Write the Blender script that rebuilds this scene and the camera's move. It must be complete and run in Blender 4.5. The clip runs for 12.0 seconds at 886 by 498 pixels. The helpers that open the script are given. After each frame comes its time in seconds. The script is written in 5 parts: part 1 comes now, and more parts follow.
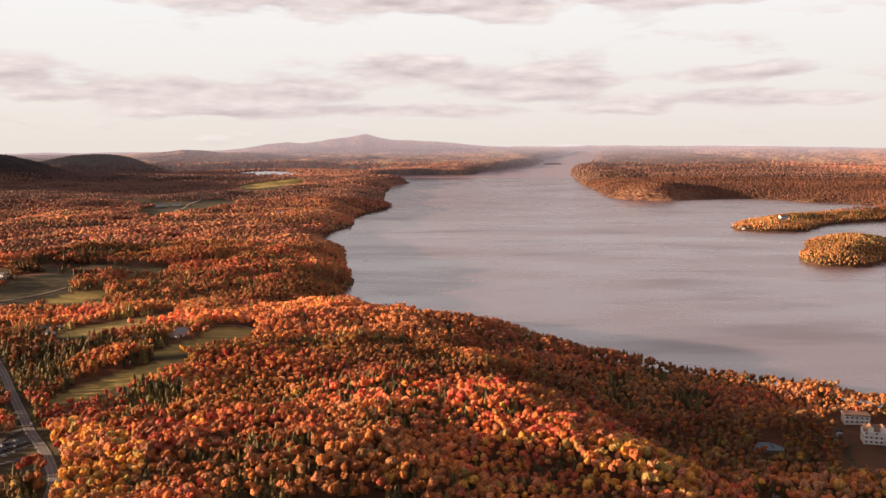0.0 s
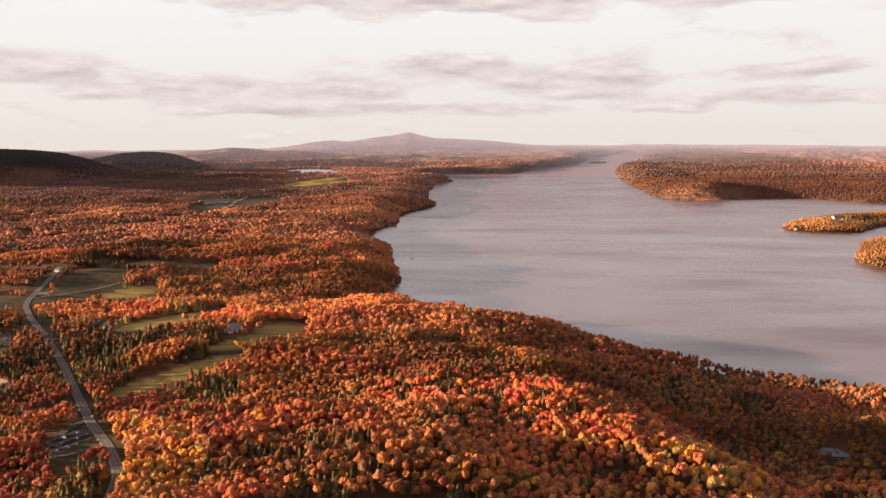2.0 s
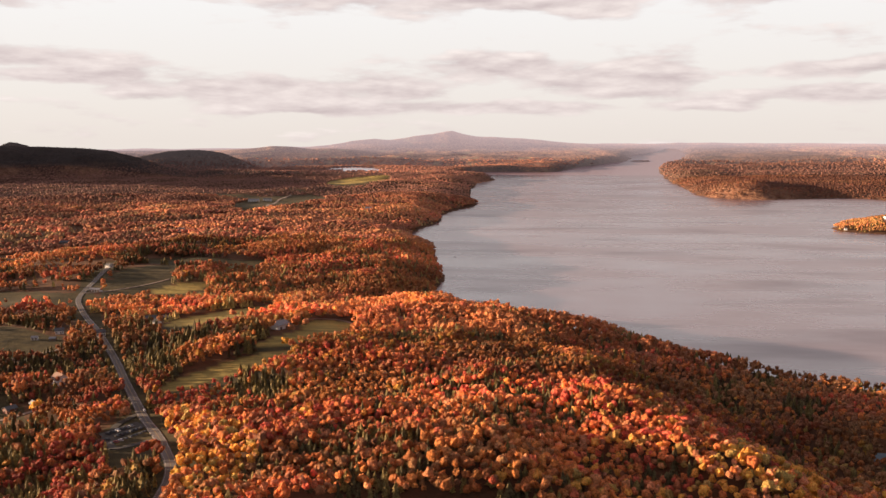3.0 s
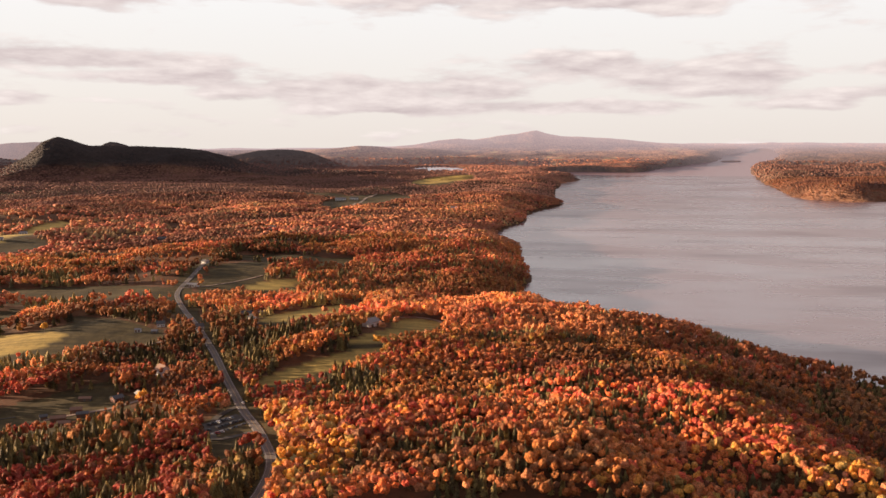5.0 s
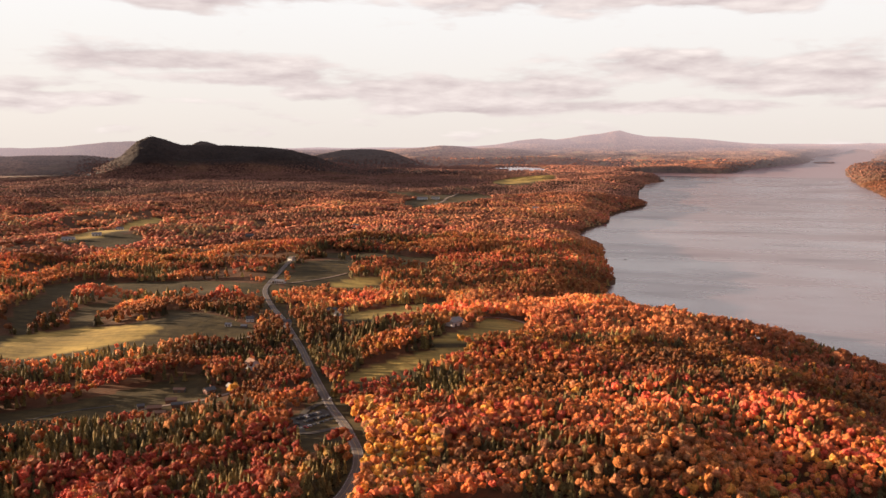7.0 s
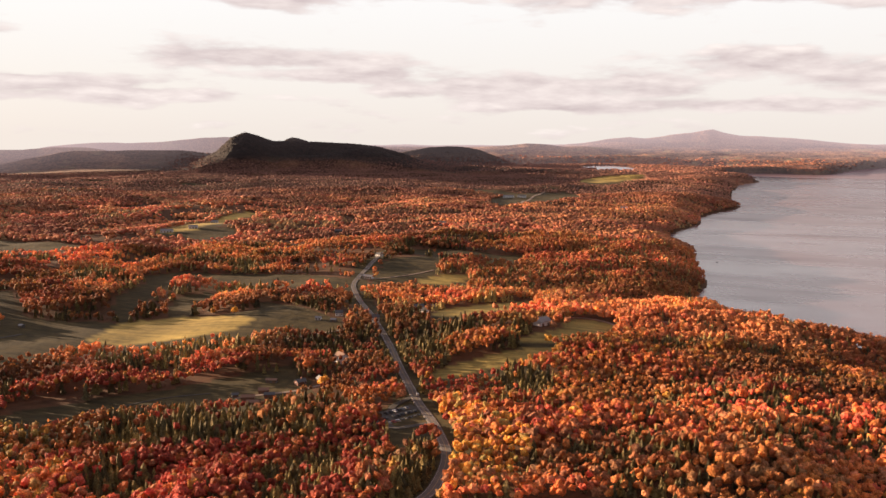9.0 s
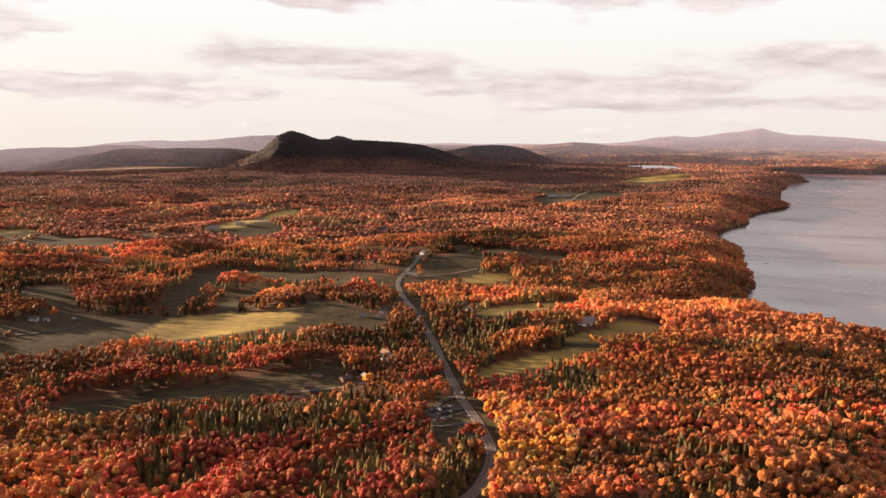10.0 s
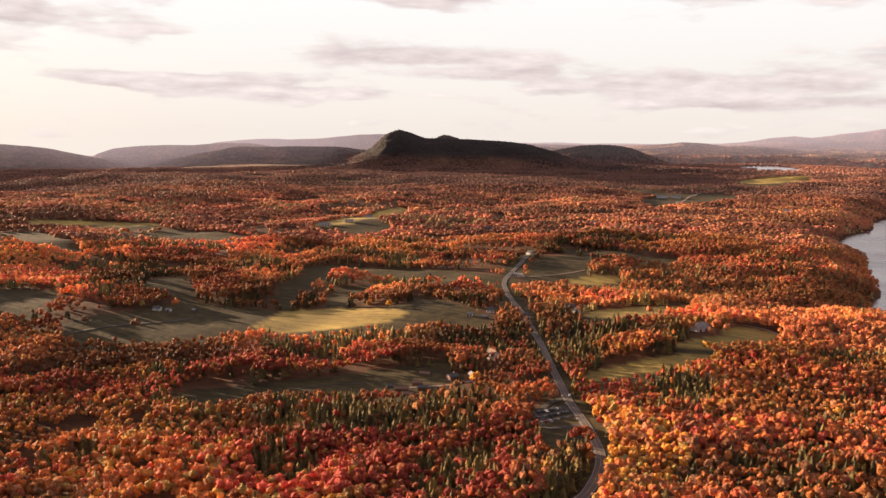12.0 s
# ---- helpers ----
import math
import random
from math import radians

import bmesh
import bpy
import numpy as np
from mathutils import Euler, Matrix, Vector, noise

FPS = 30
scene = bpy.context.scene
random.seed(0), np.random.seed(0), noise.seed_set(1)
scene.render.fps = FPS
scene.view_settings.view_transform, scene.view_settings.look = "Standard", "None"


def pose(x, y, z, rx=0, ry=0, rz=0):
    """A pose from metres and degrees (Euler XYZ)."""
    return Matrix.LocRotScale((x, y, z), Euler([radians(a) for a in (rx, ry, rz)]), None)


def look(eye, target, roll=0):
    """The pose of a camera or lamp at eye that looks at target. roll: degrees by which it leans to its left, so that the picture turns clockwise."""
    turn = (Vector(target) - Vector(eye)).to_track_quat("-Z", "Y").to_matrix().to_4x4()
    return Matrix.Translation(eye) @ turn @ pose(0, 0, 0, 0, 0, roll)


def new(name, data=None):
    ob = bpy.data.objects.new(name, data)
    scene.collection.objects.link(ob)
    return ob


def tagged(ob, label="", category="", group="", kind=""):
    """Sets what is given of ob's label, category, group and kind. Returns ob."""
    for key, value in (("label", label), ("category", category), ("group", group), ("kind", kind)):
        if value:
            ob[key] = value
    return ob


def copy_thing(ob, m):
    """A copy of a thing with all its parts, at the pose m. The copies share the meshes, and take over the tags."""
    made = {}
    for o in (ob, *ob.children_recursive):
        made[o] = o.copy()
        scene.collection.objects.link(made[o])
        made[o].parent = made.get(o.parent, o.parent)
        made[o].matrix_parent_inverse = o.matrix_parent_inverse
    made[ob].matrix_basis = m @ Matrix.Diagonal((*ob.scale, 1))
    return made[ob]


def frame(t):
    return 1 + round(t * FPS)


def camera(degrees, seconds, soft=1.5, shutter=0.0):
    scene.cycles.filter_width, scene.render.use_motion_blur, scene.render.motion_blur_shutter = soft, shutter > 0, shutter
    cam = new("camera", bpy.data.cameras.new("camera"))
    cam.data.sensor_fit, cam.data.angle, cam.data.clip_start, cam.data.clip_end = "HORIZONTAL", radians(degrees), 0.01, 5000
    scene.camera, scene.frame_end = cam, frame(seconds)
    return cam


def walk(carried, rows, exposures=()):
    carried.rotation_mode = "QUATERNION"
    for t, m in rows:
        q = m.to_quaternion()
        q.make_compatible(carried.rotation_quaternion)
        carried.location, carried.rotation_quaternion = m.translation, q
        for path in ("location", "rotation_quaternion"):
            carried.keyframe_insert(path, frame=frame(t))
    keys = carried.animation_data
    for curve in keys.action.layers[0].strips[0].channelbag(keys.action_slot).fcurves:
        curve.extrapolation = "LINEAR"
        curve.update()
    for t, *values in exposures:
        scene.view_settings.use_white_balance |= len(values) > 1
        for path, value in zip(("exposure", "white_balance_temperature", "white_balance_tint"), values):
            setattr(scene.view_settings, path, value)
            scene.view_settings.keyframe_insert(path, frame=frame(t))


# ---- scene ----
cam = camera(54.6, 12.0)
PATH = [
    (0, (-7.157, -0.712, 214.347), (-7.142, 1.273, 214.101), -0.3),
    (0.5, (-9.706, -0.165, 214.218), (-9.717, 1.82, 213.971), -0.2),
    (1, (-12.492, 0.657, 214.033), (-12.519, 2.641, 213.786), -0.2),
    (1.5, (-15.254, 1.641, 213.804), (-15.302, 3.625, 213.556), -0.2),
    (2, (-18.054, 2.285, 213.693), (-18.134, 4.268, 213.444), -0.2),
    (2.5, (-20.824, 2.541, 213.579), (-20.949, 4.521, 213.329), -0.2),
    (3, (-23.41, 2.663, 213.541), (-23.583, 4.639, 213.289), -0.2),
    (5, (-32.799, 1.978, 213.598), (-33.159, 3.929, 213.346), -0.2),
    (5.5, (-34.38, 1.613, 213.643), (-34.783, 3.556, 213.392), -0.2),
    (6, (-35.611, 1.299, 213.747), (-36.059, 3.232, 213.496), -0.2),
    (6.5, (-36.788, 0.892, 213.922), (-37.28, 2.813, 213.67), -0.2),
    (7, (-37.778, 0.38, 214.007), (-38.317, 2.289, 213.755), -0.1),
    (9, (-41.999, -1.163, 214.578), (-42.723, 0.684, 214.32), 0.3),
    (9.5, (-42.96, -1.653, 214.642), (-43.729, 0.175, 214.382), 0.4),
    (10, (-44.041, -2.338, 214.776), (-44.856, -0.531, 214.514), 0.4),
    (10.5, (-45.063, -3.01, 214.971), (-45.938, -1.23, 214.708), 0.5),
    (11, (-46.039, -3.709, 215.142), (-46.97, -1.959, 214.878), 0.6),
    (11.5, (-47.088, -4.497, 215.259), (-48.067, -2.773, 214.993), 0.6),
    (12, (-48.14, -5.227, 215.305), (-49.167, -3.532, 215.039), 0.6),
]
walk(cam, [(t, look(eye, target, roll)) for t, eye, target, roll in PATH], exposures=[(0.0, 1.82), (6.0, 1.86), (12.0, 1.94)])

# ---- world, sun, exposure ----
SUN_AZ, SUN_EL = -86.0, 7.0
sun = new("sun", bpy.data.lights.new("sun", "SUN"))
sun.data.energy, sun.data.angle, sun.data.color = 5.0, radians(0.6), (1.0, 0.69, 0.45)
sun.matrix_world = look((0, 0, 0), (-math.sin(radians(SUN_AZ)) * math.cos(radians(SUN_EL)), -math.cos(radians(SUN_AZ)) * math.cos(radians(SUN_EL)), -math.sin(radians(SUN_EL))))

world = bpy.data.worlds.new("sky")
scene.world = world
world.use_nodes = True
W = world.node_tree
W.nodes.clear()


def wn(kind, **kw):
    n = W.nodes.new(kind)
    for k, v in kw.items():
        if k == "operation":
            n.operation = v
        elif k == "blend_type":
            n.blend_type = v
        elif k == "data_type":
            n.data_type = v
    return n


def wmath(op, a, b=None, c=None):
    n = wn("ShaderNodeMath", operation=op)
    for k, v in enumerate((a, b, c)):
        if v is None:
            continue
        if isinstance(v, (int, float)):
            n.inputs[k].default_value = v
        else:
            W.links.new(v, n.inputs[k])
    return n.outputs[0]


def wmix(fac, a, b):
    n = wn("ShaderNodeMix", data_type="RGBA")
    for k, v in ((0, fac), (6, a), (7, b)):
        if isinstance(v, tuple):
            n.inputs[k].default_value = (*v, 1.0)
        elif isinstance(v, (int, float)):
            n.inputs[k].default_value = v
        else:
            W.links.new(v, n.inputs[k])
    return n.outputs[2]


def wnoise(vec, scale, detail, rough):
    n = wn("ShaderNodeTexNoise")
    W.links.new(vec, n.inputs["Vector"])
    n.inputs["Scale"].default_value, n.inputs["Detail"].default_value, n.inputs["Roughness"].default_value = scale, detail, rough
    return n.outputs["Fac"]


sky_dir = wn("ShaderNodeTexCoord").outputs["Generated"]
sep = wn("ShaderNodeSeparateXYZ")
W.links.new(sky_dir, sep.inputs[0])
sx, sy, sz = sep.outputs
azim = wmath("MULTIPLY", wmath("ARCTAN2", sx, sy), 57.2958)
elev = wmath("MULTIPLY", wmath("ARCSINE", sz), 57.2958)
nishita = wn("ShaderNodeTexSky")
nishita.sky_type, nishita.sun_disc = "NISHITA", False
nishita.sun_elevation, nishita.sun_rotation = radians(SUN_EL), radians(SUN_AZ)
nishita.altitude, nishita.air_density, nishita.dust_density = 300, 1.0, 2.0
dimmed = wn("ShaderNodeVectorMath", operation="SCALE")
W.links.new(nishita.outputs[0], dimmed.inputs[0])
dimmed.inputs["Scale"].default_value = 0.12
# a high thin veil, nearly white, cream towards the horizon and bluer overhead
low = wmath("MULTIPLY", elev, 1 / 14.0)
lown = wn("ShaderNodeClamp")
W.links.new(low, lown.inputs[0])
veil = wmix(lown.outputs[0], (0.84, 0.765, 0.71), (0.98, 0.985, 1.005))
high = wn("ShaderNodeMapRange")
W.links.new(elev, high.inputs[0])
high.inputs[1].default_value, high.inputs[2].default_value = 21.0, 50.0
veil = wmix(high.outputs[0], veil, (0.27, 0.245, 0.285))
base = wmix(0.93, dimmed.outputs[0], veil)
# the eastern sky, away from the sun, is already dusky
east = wmath("MULTIPLY", wmath("COSINE", wmath("MULTIPLY", wmath("SUBTRACT", azim, 122.0), 0.0174533)), 1.0)
dusk = wn("ShaderNodeMapRange")
W.links.new(east, dusk.inputs[0])
dusk.inputs[1].default_value, dusk.inputs[2].default_value, dusk.inputs[4].default_value = 0.15, 0.75, 0.8
base = wmix(dusk.outputs[0], base, (0.20, 0.20, 0.26))
# streaky clouds: long banks with ragged edges
flat = wn("ShaderNodeCombineXYZ")
W.links.new(wmath("MULTIPLY", azim, 0.10), flat.inputs[0])
W.links.new(wmath("MULTIPLY", elev, 0.42), flat.inputs[1])
rag = wnoise(flat.outputs[0], 1.7, 6.0, 0.53)
above = wn("ShaderNodeVectorMath", operation="ADD")
W.links.new(flat.outputs[0], above.inputs[0])
above.inputs[1].default_value = (-0.05, 0.16, 0.0)
rag_above = wnoise(above.outputs[0], 1.7, 6.0, 0.53)
broad = wnoise(flat.outputs[0], 0.8, 3.0, 0.5)
BANKS = [(-15.5, 3.2, 9.5, 1.0), (-1.6, 4.7, 4.2, 0.9), (6.6, 3.9, 5.5, 1.3), (-4.0, 2.1, 14.0, 0.4), (2.0, 9.0, 15.0, 0.9), (17.0, 4.2, 5.0, 0.5),
         (20.0, 2.7, 8.0, 0.5), (-57.6, 6.7, 4.2, 1.2), (-47.0, 3.2, 8.0, 0.5), (-41.0, 2.6, 6.0, 0.45), (-33.5, 4.9, 6.0, 0.55), (-33.0, 9.2, 7.0, 1.0),
         (-29.0, 3.9, 5.0, 0.5)]
total = None
for a0, e0, wa, we in BANKS:
    qa = wmath("MULTIPLY", wmath("SUBTRACT", azim, a0), 1 / wa)
    qe = wmath("MULTIPLY", wmath("SUBTRACT", elev, e0), 1 / we)
    q = wmath("ADD", wmath("MULTIPLY", qa, qa), wmath("MULTIPLY", qe, qe))
    g = wmath("POWER", 2.718, wmath("MULTIPLY", q, -0.7))
    total = g if total is None else wmath("MAXIMUM", total, g)
bank = wmath("ADD", wmath("MULTIPLY", total, 0.55), wmath("MULTIPLY", wmath("SUBTRACT", rag, 0.5), 1.5))
bank = wmath("ADD", bank, wmath("MULTIPLY", wmath("SUBTRACT", broad, 0.5), 0.5))
upper = wn("ShaderNodeMapRange")
W.links.new(elev, upper.inputs[0])
upper.inputs[1].default_value, upper.inputs[2].default_value, upper.inputs[4].default_value = 9.0, 15.0, 0.28
bank = wmath("ADD", bank, upper.outputs[0])
ramp = wn("ShaderNodeMapRange")
ramp.interpolation_type = "SMOOTHSTEP"
W.links.new(wmath("SUBTRACT", bank, dusk.outputs[0]), ramp.inputs[0])
ramp.inputs[1].default_value, ramp.inputs[2].default_value = 0.10, 0.36
lit_edge = wn("ShaderNodeClamp")
W.links.new(wmath("MULTIPLY_ADD", wmath("SUBTRACT", rag, rag_above), 2.6, 0.45), lit_edge.inputs[0])
cloud_tone = wmix(lit_edge.outputs[0], (0.57, 0.475, 0.475), (0.93, 0.83, 0.79))
cloud_tone = wmix(high.outputs[0], cloud_tone, (0.62, 0.42, 0.46))
sky_col = wmix(wmath("MULTIPLY", ramp.outputs[0], 0.95), base, cloud_tone)
back = wn("ShaderNodeBackground")
W.links.new(sky_col, back.inputs[0])
back.inputs[1].default_value = 0.3
W.links.new(back.outputs[0], wn("ShaderNodeOutputWorld").inputs[0])

# ---- materials ----


def material(name):
    m = bpy.data.materials.new(name)
    m.use_nodes = True
    m.node_tree.nodes.clear()
    return m, m.node_tree


def node(t, kind, **values):
    n = t.nodes.new(kind)
    for k, v in values.items():
        k = k.replace("_", " ")
        if isinstance(v, bpy.types.NodeSocket):
            t.links.new(v, n.inputs[k])
        else:
            n.inputs[k].default_value = v
    return n


def mixed(t, fac, a, b, blend="MIX"):
    n = t.nodes.new("ShaderNodeMix")
    n.data_type, n.blend_type = "RGBA", blend
    for k, v in ((0, fac), (6, a), (7, b)):
        if isinstance(v, bpy.types.NodeSocket):
            t.links.new(v, n.inputs[k])
        elif k:
            n.inputs[k].default_value = (*v, 1.0)
        else:
            n.inputs[k].default_value = v
    return n.outputs[2]


def ranged(t, v, a, b, c=0.0, d=1.0):
    n = t.nodes.new("ShaderNodeMapRange")
    t.links.new(v, n.inputs[0])
    for k, q in zip((1, 2, 3, 4), (a, b, c, d)):
        n.inputs[k].default_value = q
    return n.outputs[0]


def noise_of(t, vec, scale, detail=4.0, rough=0.55):
    n = node(t, "ShaderNodeTexNoise", Scale=scale, Detail=detail, Roughness=rough)
    t.links.new(vec, n.inputs["Vector"])
    return n.outputs["Fac"]


def place_of(t):
    return t.nodes.new("ShaderNodeNewGeometry").outputs["Position"]


def attr_of(t, name):
    n = t.nodes.new("ShaderNodeAttribute")
    n.attribute_name = name
    return n


def finish(t, shader):
    t.links.new(shader, t.nodes.new("ShaderNodeOutputMaterial").inputs[0])


def leaf_material(name):
    """Foliage: the tree's own tint, broken by fine grain and by single clumps."""
    m, t = material(name)
    tint = attr_of(t, "tint").outputs["Color"]
    grain = noise_of(t, place_of(t), 0.9, 4.0, 0.8)
    grain = ranged(t, grain, 0.34, 0.66)
    own = t.nodes.new("ShaderNodeObjectInfo").outputs["Random"]
    tint = mixed(t, 1.0, tint, mixed(t, own, (0.85, 0.85, 0.85), (1.15, 1.12, 1.1)), "MULTIPLY")
    col = mixed(t, 1.0, tint, mixed(t, grain, (0.42, 0.40, 0.38), (1.5, 1.5, 1.5)), "MULTIPLY")
    p = node(t, "ShaderNodeBsdfPrincipled", Base_Color=col, Roughness=0.75)
    p.inputs["Specular IOR Level"].default_value = 0.15
    bp = node(t, "ShaderNodeBump", Strength=0.9, Distance=0.8, Height=grain)
    t.links.new(bp.outputs[0], p.inputs["Normal"])
    tr = node(t, "ShaderNodeBsdfTranslucent", Color=col)
    mx = t.nodes.new("ShaderNodeMixShader")
    mx.inputs[0].default_value = 0.25
    t.links.new(p.outputs[0], mx.inputs[1])
    t.links.new(tr.outputs[0], mx.inputs[2])
    finish(t, mx.outputs[0])
    return m


def plain_material(name, a, b, scale=1.0, rough=0.8, metal=0.0, bump=0.0):
    """A surface of two near tones, mottled at two scales."""
    m, t = material(name)
    pos = place_of(t)
    f = noise_of(t, pos, scale, 5.0, 0.6)
    g = noise_of(t, pos, scale * 9, 2.0, 0.6)
    col = mixed(t, ranged(t, f, 0.3, 0.7), a, b)
    col = mixed(t, 1.0, col, mixed(t, g, (0.8, 0.8, 0.8), (1.2, 1.2, 1.2)), "MULTIPLY")
    p = node(t, "ShaderNodeBsdfPrincipled", Base_Color=col, Roughness=rough, Metallic=metal)
    if bump:
        bp = node(t, "ShaderNodeBump", Strength=bump, Distance=0.1, Height=g)
        t.links.new(bp.outputs[0], p.inputs["Normal"])
    finish(t, p.outputs[0])
    return m


def canopy_colour(t, pos, pine_shade_share, farmed=True):
    """Tree tops too far off to tell apart: bare and rust-coloured woods, darkened for evergreens and for shaded slopes.
    """
    tops = noise_of(t, pos, 0.06, 7.0, 0.85)
    canopy = mixed(t, ranged(t, tops, 0.42, 0.58), (0.11, 0.06, 0.05), (0.43, 0.225, 0.145))
    swath = noise_of(t, pos, 0.006, 6.0, 0.65)
    # bright swaths carry in their colour the sunlight far leaf masses catch
    canopy = mixed(t, ranged(t, swath, 0.44, 0.58, 0.0, 0.75), canopy, mixed(t, ranged(t, tops, 0.4, 0.6), (0.42, 0.20, 0.115), (0.82, 0.46, 0.27)))
    clearing = noise_of(t, pos, 0.011, 3.0, 0.5)
    canopy = canopy if not farmed else mixed(t, ranged(t, clearing, 0.60, 0.66, 0.0, 0.7), canopy, (0.50, 0.37, 0.20))
    shaded_pines = mixed(t, ranged(t, tops, 0.35, 0.65), (0.010, 0.009, 0.009), (0.040, 0.029, 0.025))
    return mixed(t, pine_shade_share, canopy, shaded_pines), tops


def ground_material():
    """Leaf litter under the woods, and mown or grazed grass where the sheet says so."""
    m, t = material("ground")
    pos = place_of(t)
    mask = attr_of(t, "cover")
    big = noise_of(t, pos, 0.012, 5.0, 0.6)
    mid = noise_of(t, pos, 0.09, 5.0, 0.65)
    fine = noise_of(t, pos, 0.7, 3.0, 0.7)
    litter = mixed(t, ranged(t, mid, 0.3, 0.7), (0.05, 0.03, 0.018), (0.11, 0.055, 0.028))
    litter = mixed(t, ranged(t, big, 0.4, 0.7), litter, (0.125, 0.06, 0.03))
    woods = t.nodes.new("ShaderNodeSeparateColor")
    t.links.new(attr_of(t, "wood").outputs["Color"], woods.inputs[0])
    canopy, tops = canopy_colour(t, pos, woods.outputs[0], False)
    litter = mixed(t, woods.outputs[1], litter, canopy)
    grass = mixed(t, ranged(t, big, 0.35, 0.65), (0.052, 0.042, 0.019), (0.088, 0.068, 0.029))
    grass = mixed(t, ranged(t, mid, 0.35, 0.7), grass, (0.038, 0.031, 0.016))
    # long uneven streaks of lighter and darker grass
    mp = t.nodes.new("ShaderNodeMapping")
    t.links.new(pos, mp.inputs[0])
    mp.inputs["Rotation"].default_value, mp.inputs["Scale"].default_value = (0, 0, radians(-28)), (0.018, 0.16, 0.02)
    drift = noise_of(t, mp.outputs[0], 1.0, 5.0, 0.65)
    rows = mixed(t, ranged(t, drift, 0.35, 0.65), (0.66, 0.68, 0.7), (1.28, 1.25, 1.2))
    grass = mixed(t, 1.0, grass, rows, "MULTIPLY")
    sepc = t.nodes.new("ShaderNodeSeparateColor")
    t.links.new(mask.outputs["Color"], sepc.inputs[0])
    edge = t.nodes.new("ShaderNodeMath")
    edge.operation = "ADD"
    t.links.new(sepc.outputs[0], edge.inputs[0])
    t.links.new(ranged(t, fine, 0.2, 0.8, -0.25, 0.25), edge.inputs[1])
    col = mixed(t, ranged(t, edge.outputs[0], 0.35, 0.65), litter, grass)
    straw = mixed(t, ranged(t, mid, 0.3, 0.7), (0.52, 0.38, 0.11), (0.36, 0.27, 0.085))
    straw = mixed(t, 1.0, straw, rows, "MULTIPLY")
    col = mixed(t, sepc.outputs[1], col, straw)
    col = mixed(t, 1.0, col, mixed(t, fine, (0.7, 0.7, 0.7), (1.3, 1.3, 1.3)), "MULTIPLY")
    lift = t.nodes.new("ShaderNodeMath")
    lift.operation = "MULTIPLY_ADD"
    t.links.new(woods.outputs[1], lift.inputs[0])
    lift.inputs[1].default_value, lift.inputs[2].default_value = 26.0, 1.0
    bp = node(t, "ShaderNodeBump", Strength=0.7, Height=mixed(t, woods.outputs[1], mixed(t, mid, (0, 0, 0), (1, 1, 1)), mixed(t, tops, (0, 0, 0), (1, 1, 1))))
    t.links.new(lift.outputs[0], bp.inputs["Distance"])
    p = node(t, "ShaderNodeBsdfPrincipled", Base_Color=col, Roughness=0.95)
    p.inputs["Specular IOR Level"].default_value = 0.1
    t.links.new(bp.outputs[0], p.inputs["Normal"])
    finish(t, p.outputs[0])
    return m


def water_material(name, ruffle):
    """Lake water: reflected pink put into its base colour, with wind-ruffled lanes that widen the sky's reflection."""
    m, t = material(name)
    pos = place_of(t)
    mp = t.nodes.new("ShaderNodeMapping")
    t.links.new(pos, mp.inputs[0])
    mp.inputs["Scale"].default_value = (0.4, 1.0, 1.0)
    mp.inputs["Rotation"].default_value = (0, 0, radians(32))
    lanes = noise_of(t, mp.outputs[0], 0.0045, 5.0, 0.6)
    waves = noise_of(t, mp.outputs[0], 0.35, 4.0, 0.65)
    # gusts draw thin streaks across the lake: rougher, and painted darker in base colour
    gp = t.nodes.new("ShaderNodeMapping")
    t.links.new(pos, gp.inputs[0])
    gp.inputs["Scale"].default_value, gp.inputs["Rotation"].default_value = (0.3, 1.0, 1.0), (0, 0, radians(9))
    gust = ranged(t, noise_of(t, gp.outputs[0], 0.009, 5.0, 0.58), 0.34, 0.50)
    bp = node(t, "ShaderNodeBump", Strength=0.12 * ruffle, Distance=0.5, Height=waves)
    col = mixed(t, ranged(t, lanes, 0.35, 0.65), (0.145, 0.088, 0.100), (0.18, 0.119, 0.128))
    col = mixed(t, gust, mixed(t, 1.0, col, (0.74, 0.74, 0.77), "MULTIPLY"), col) if ruffle else col
    p = node(t, "ShaderNodeBsdfPrincipled", Base_Color=col, Roughness=0.3, IOR=1.7)
    rough = ranged(t, lanes, 0.35, 0.62, 0.02 + 0.17 * ruffle, 0.05 + 0.29 * ruffle)
    if ruffle:
        calm = t.nodes.new("ShaderNodeMath")
        calm.operation = "MULTIPLY"
        t.links.new(rough, calm.inputs[0])
        t.links.new(ranged(t, gust, 0.0, 1.0, 1.2, 0.95), calm.inputs[1])
        rough = calm.outputs[0]
    t.links.new(rough, p.inputs["Roughness"])
    t.links.new(bp.outputs[0], p.inputs["Normal"])
    finish(t, p.outputs[0])
    return m


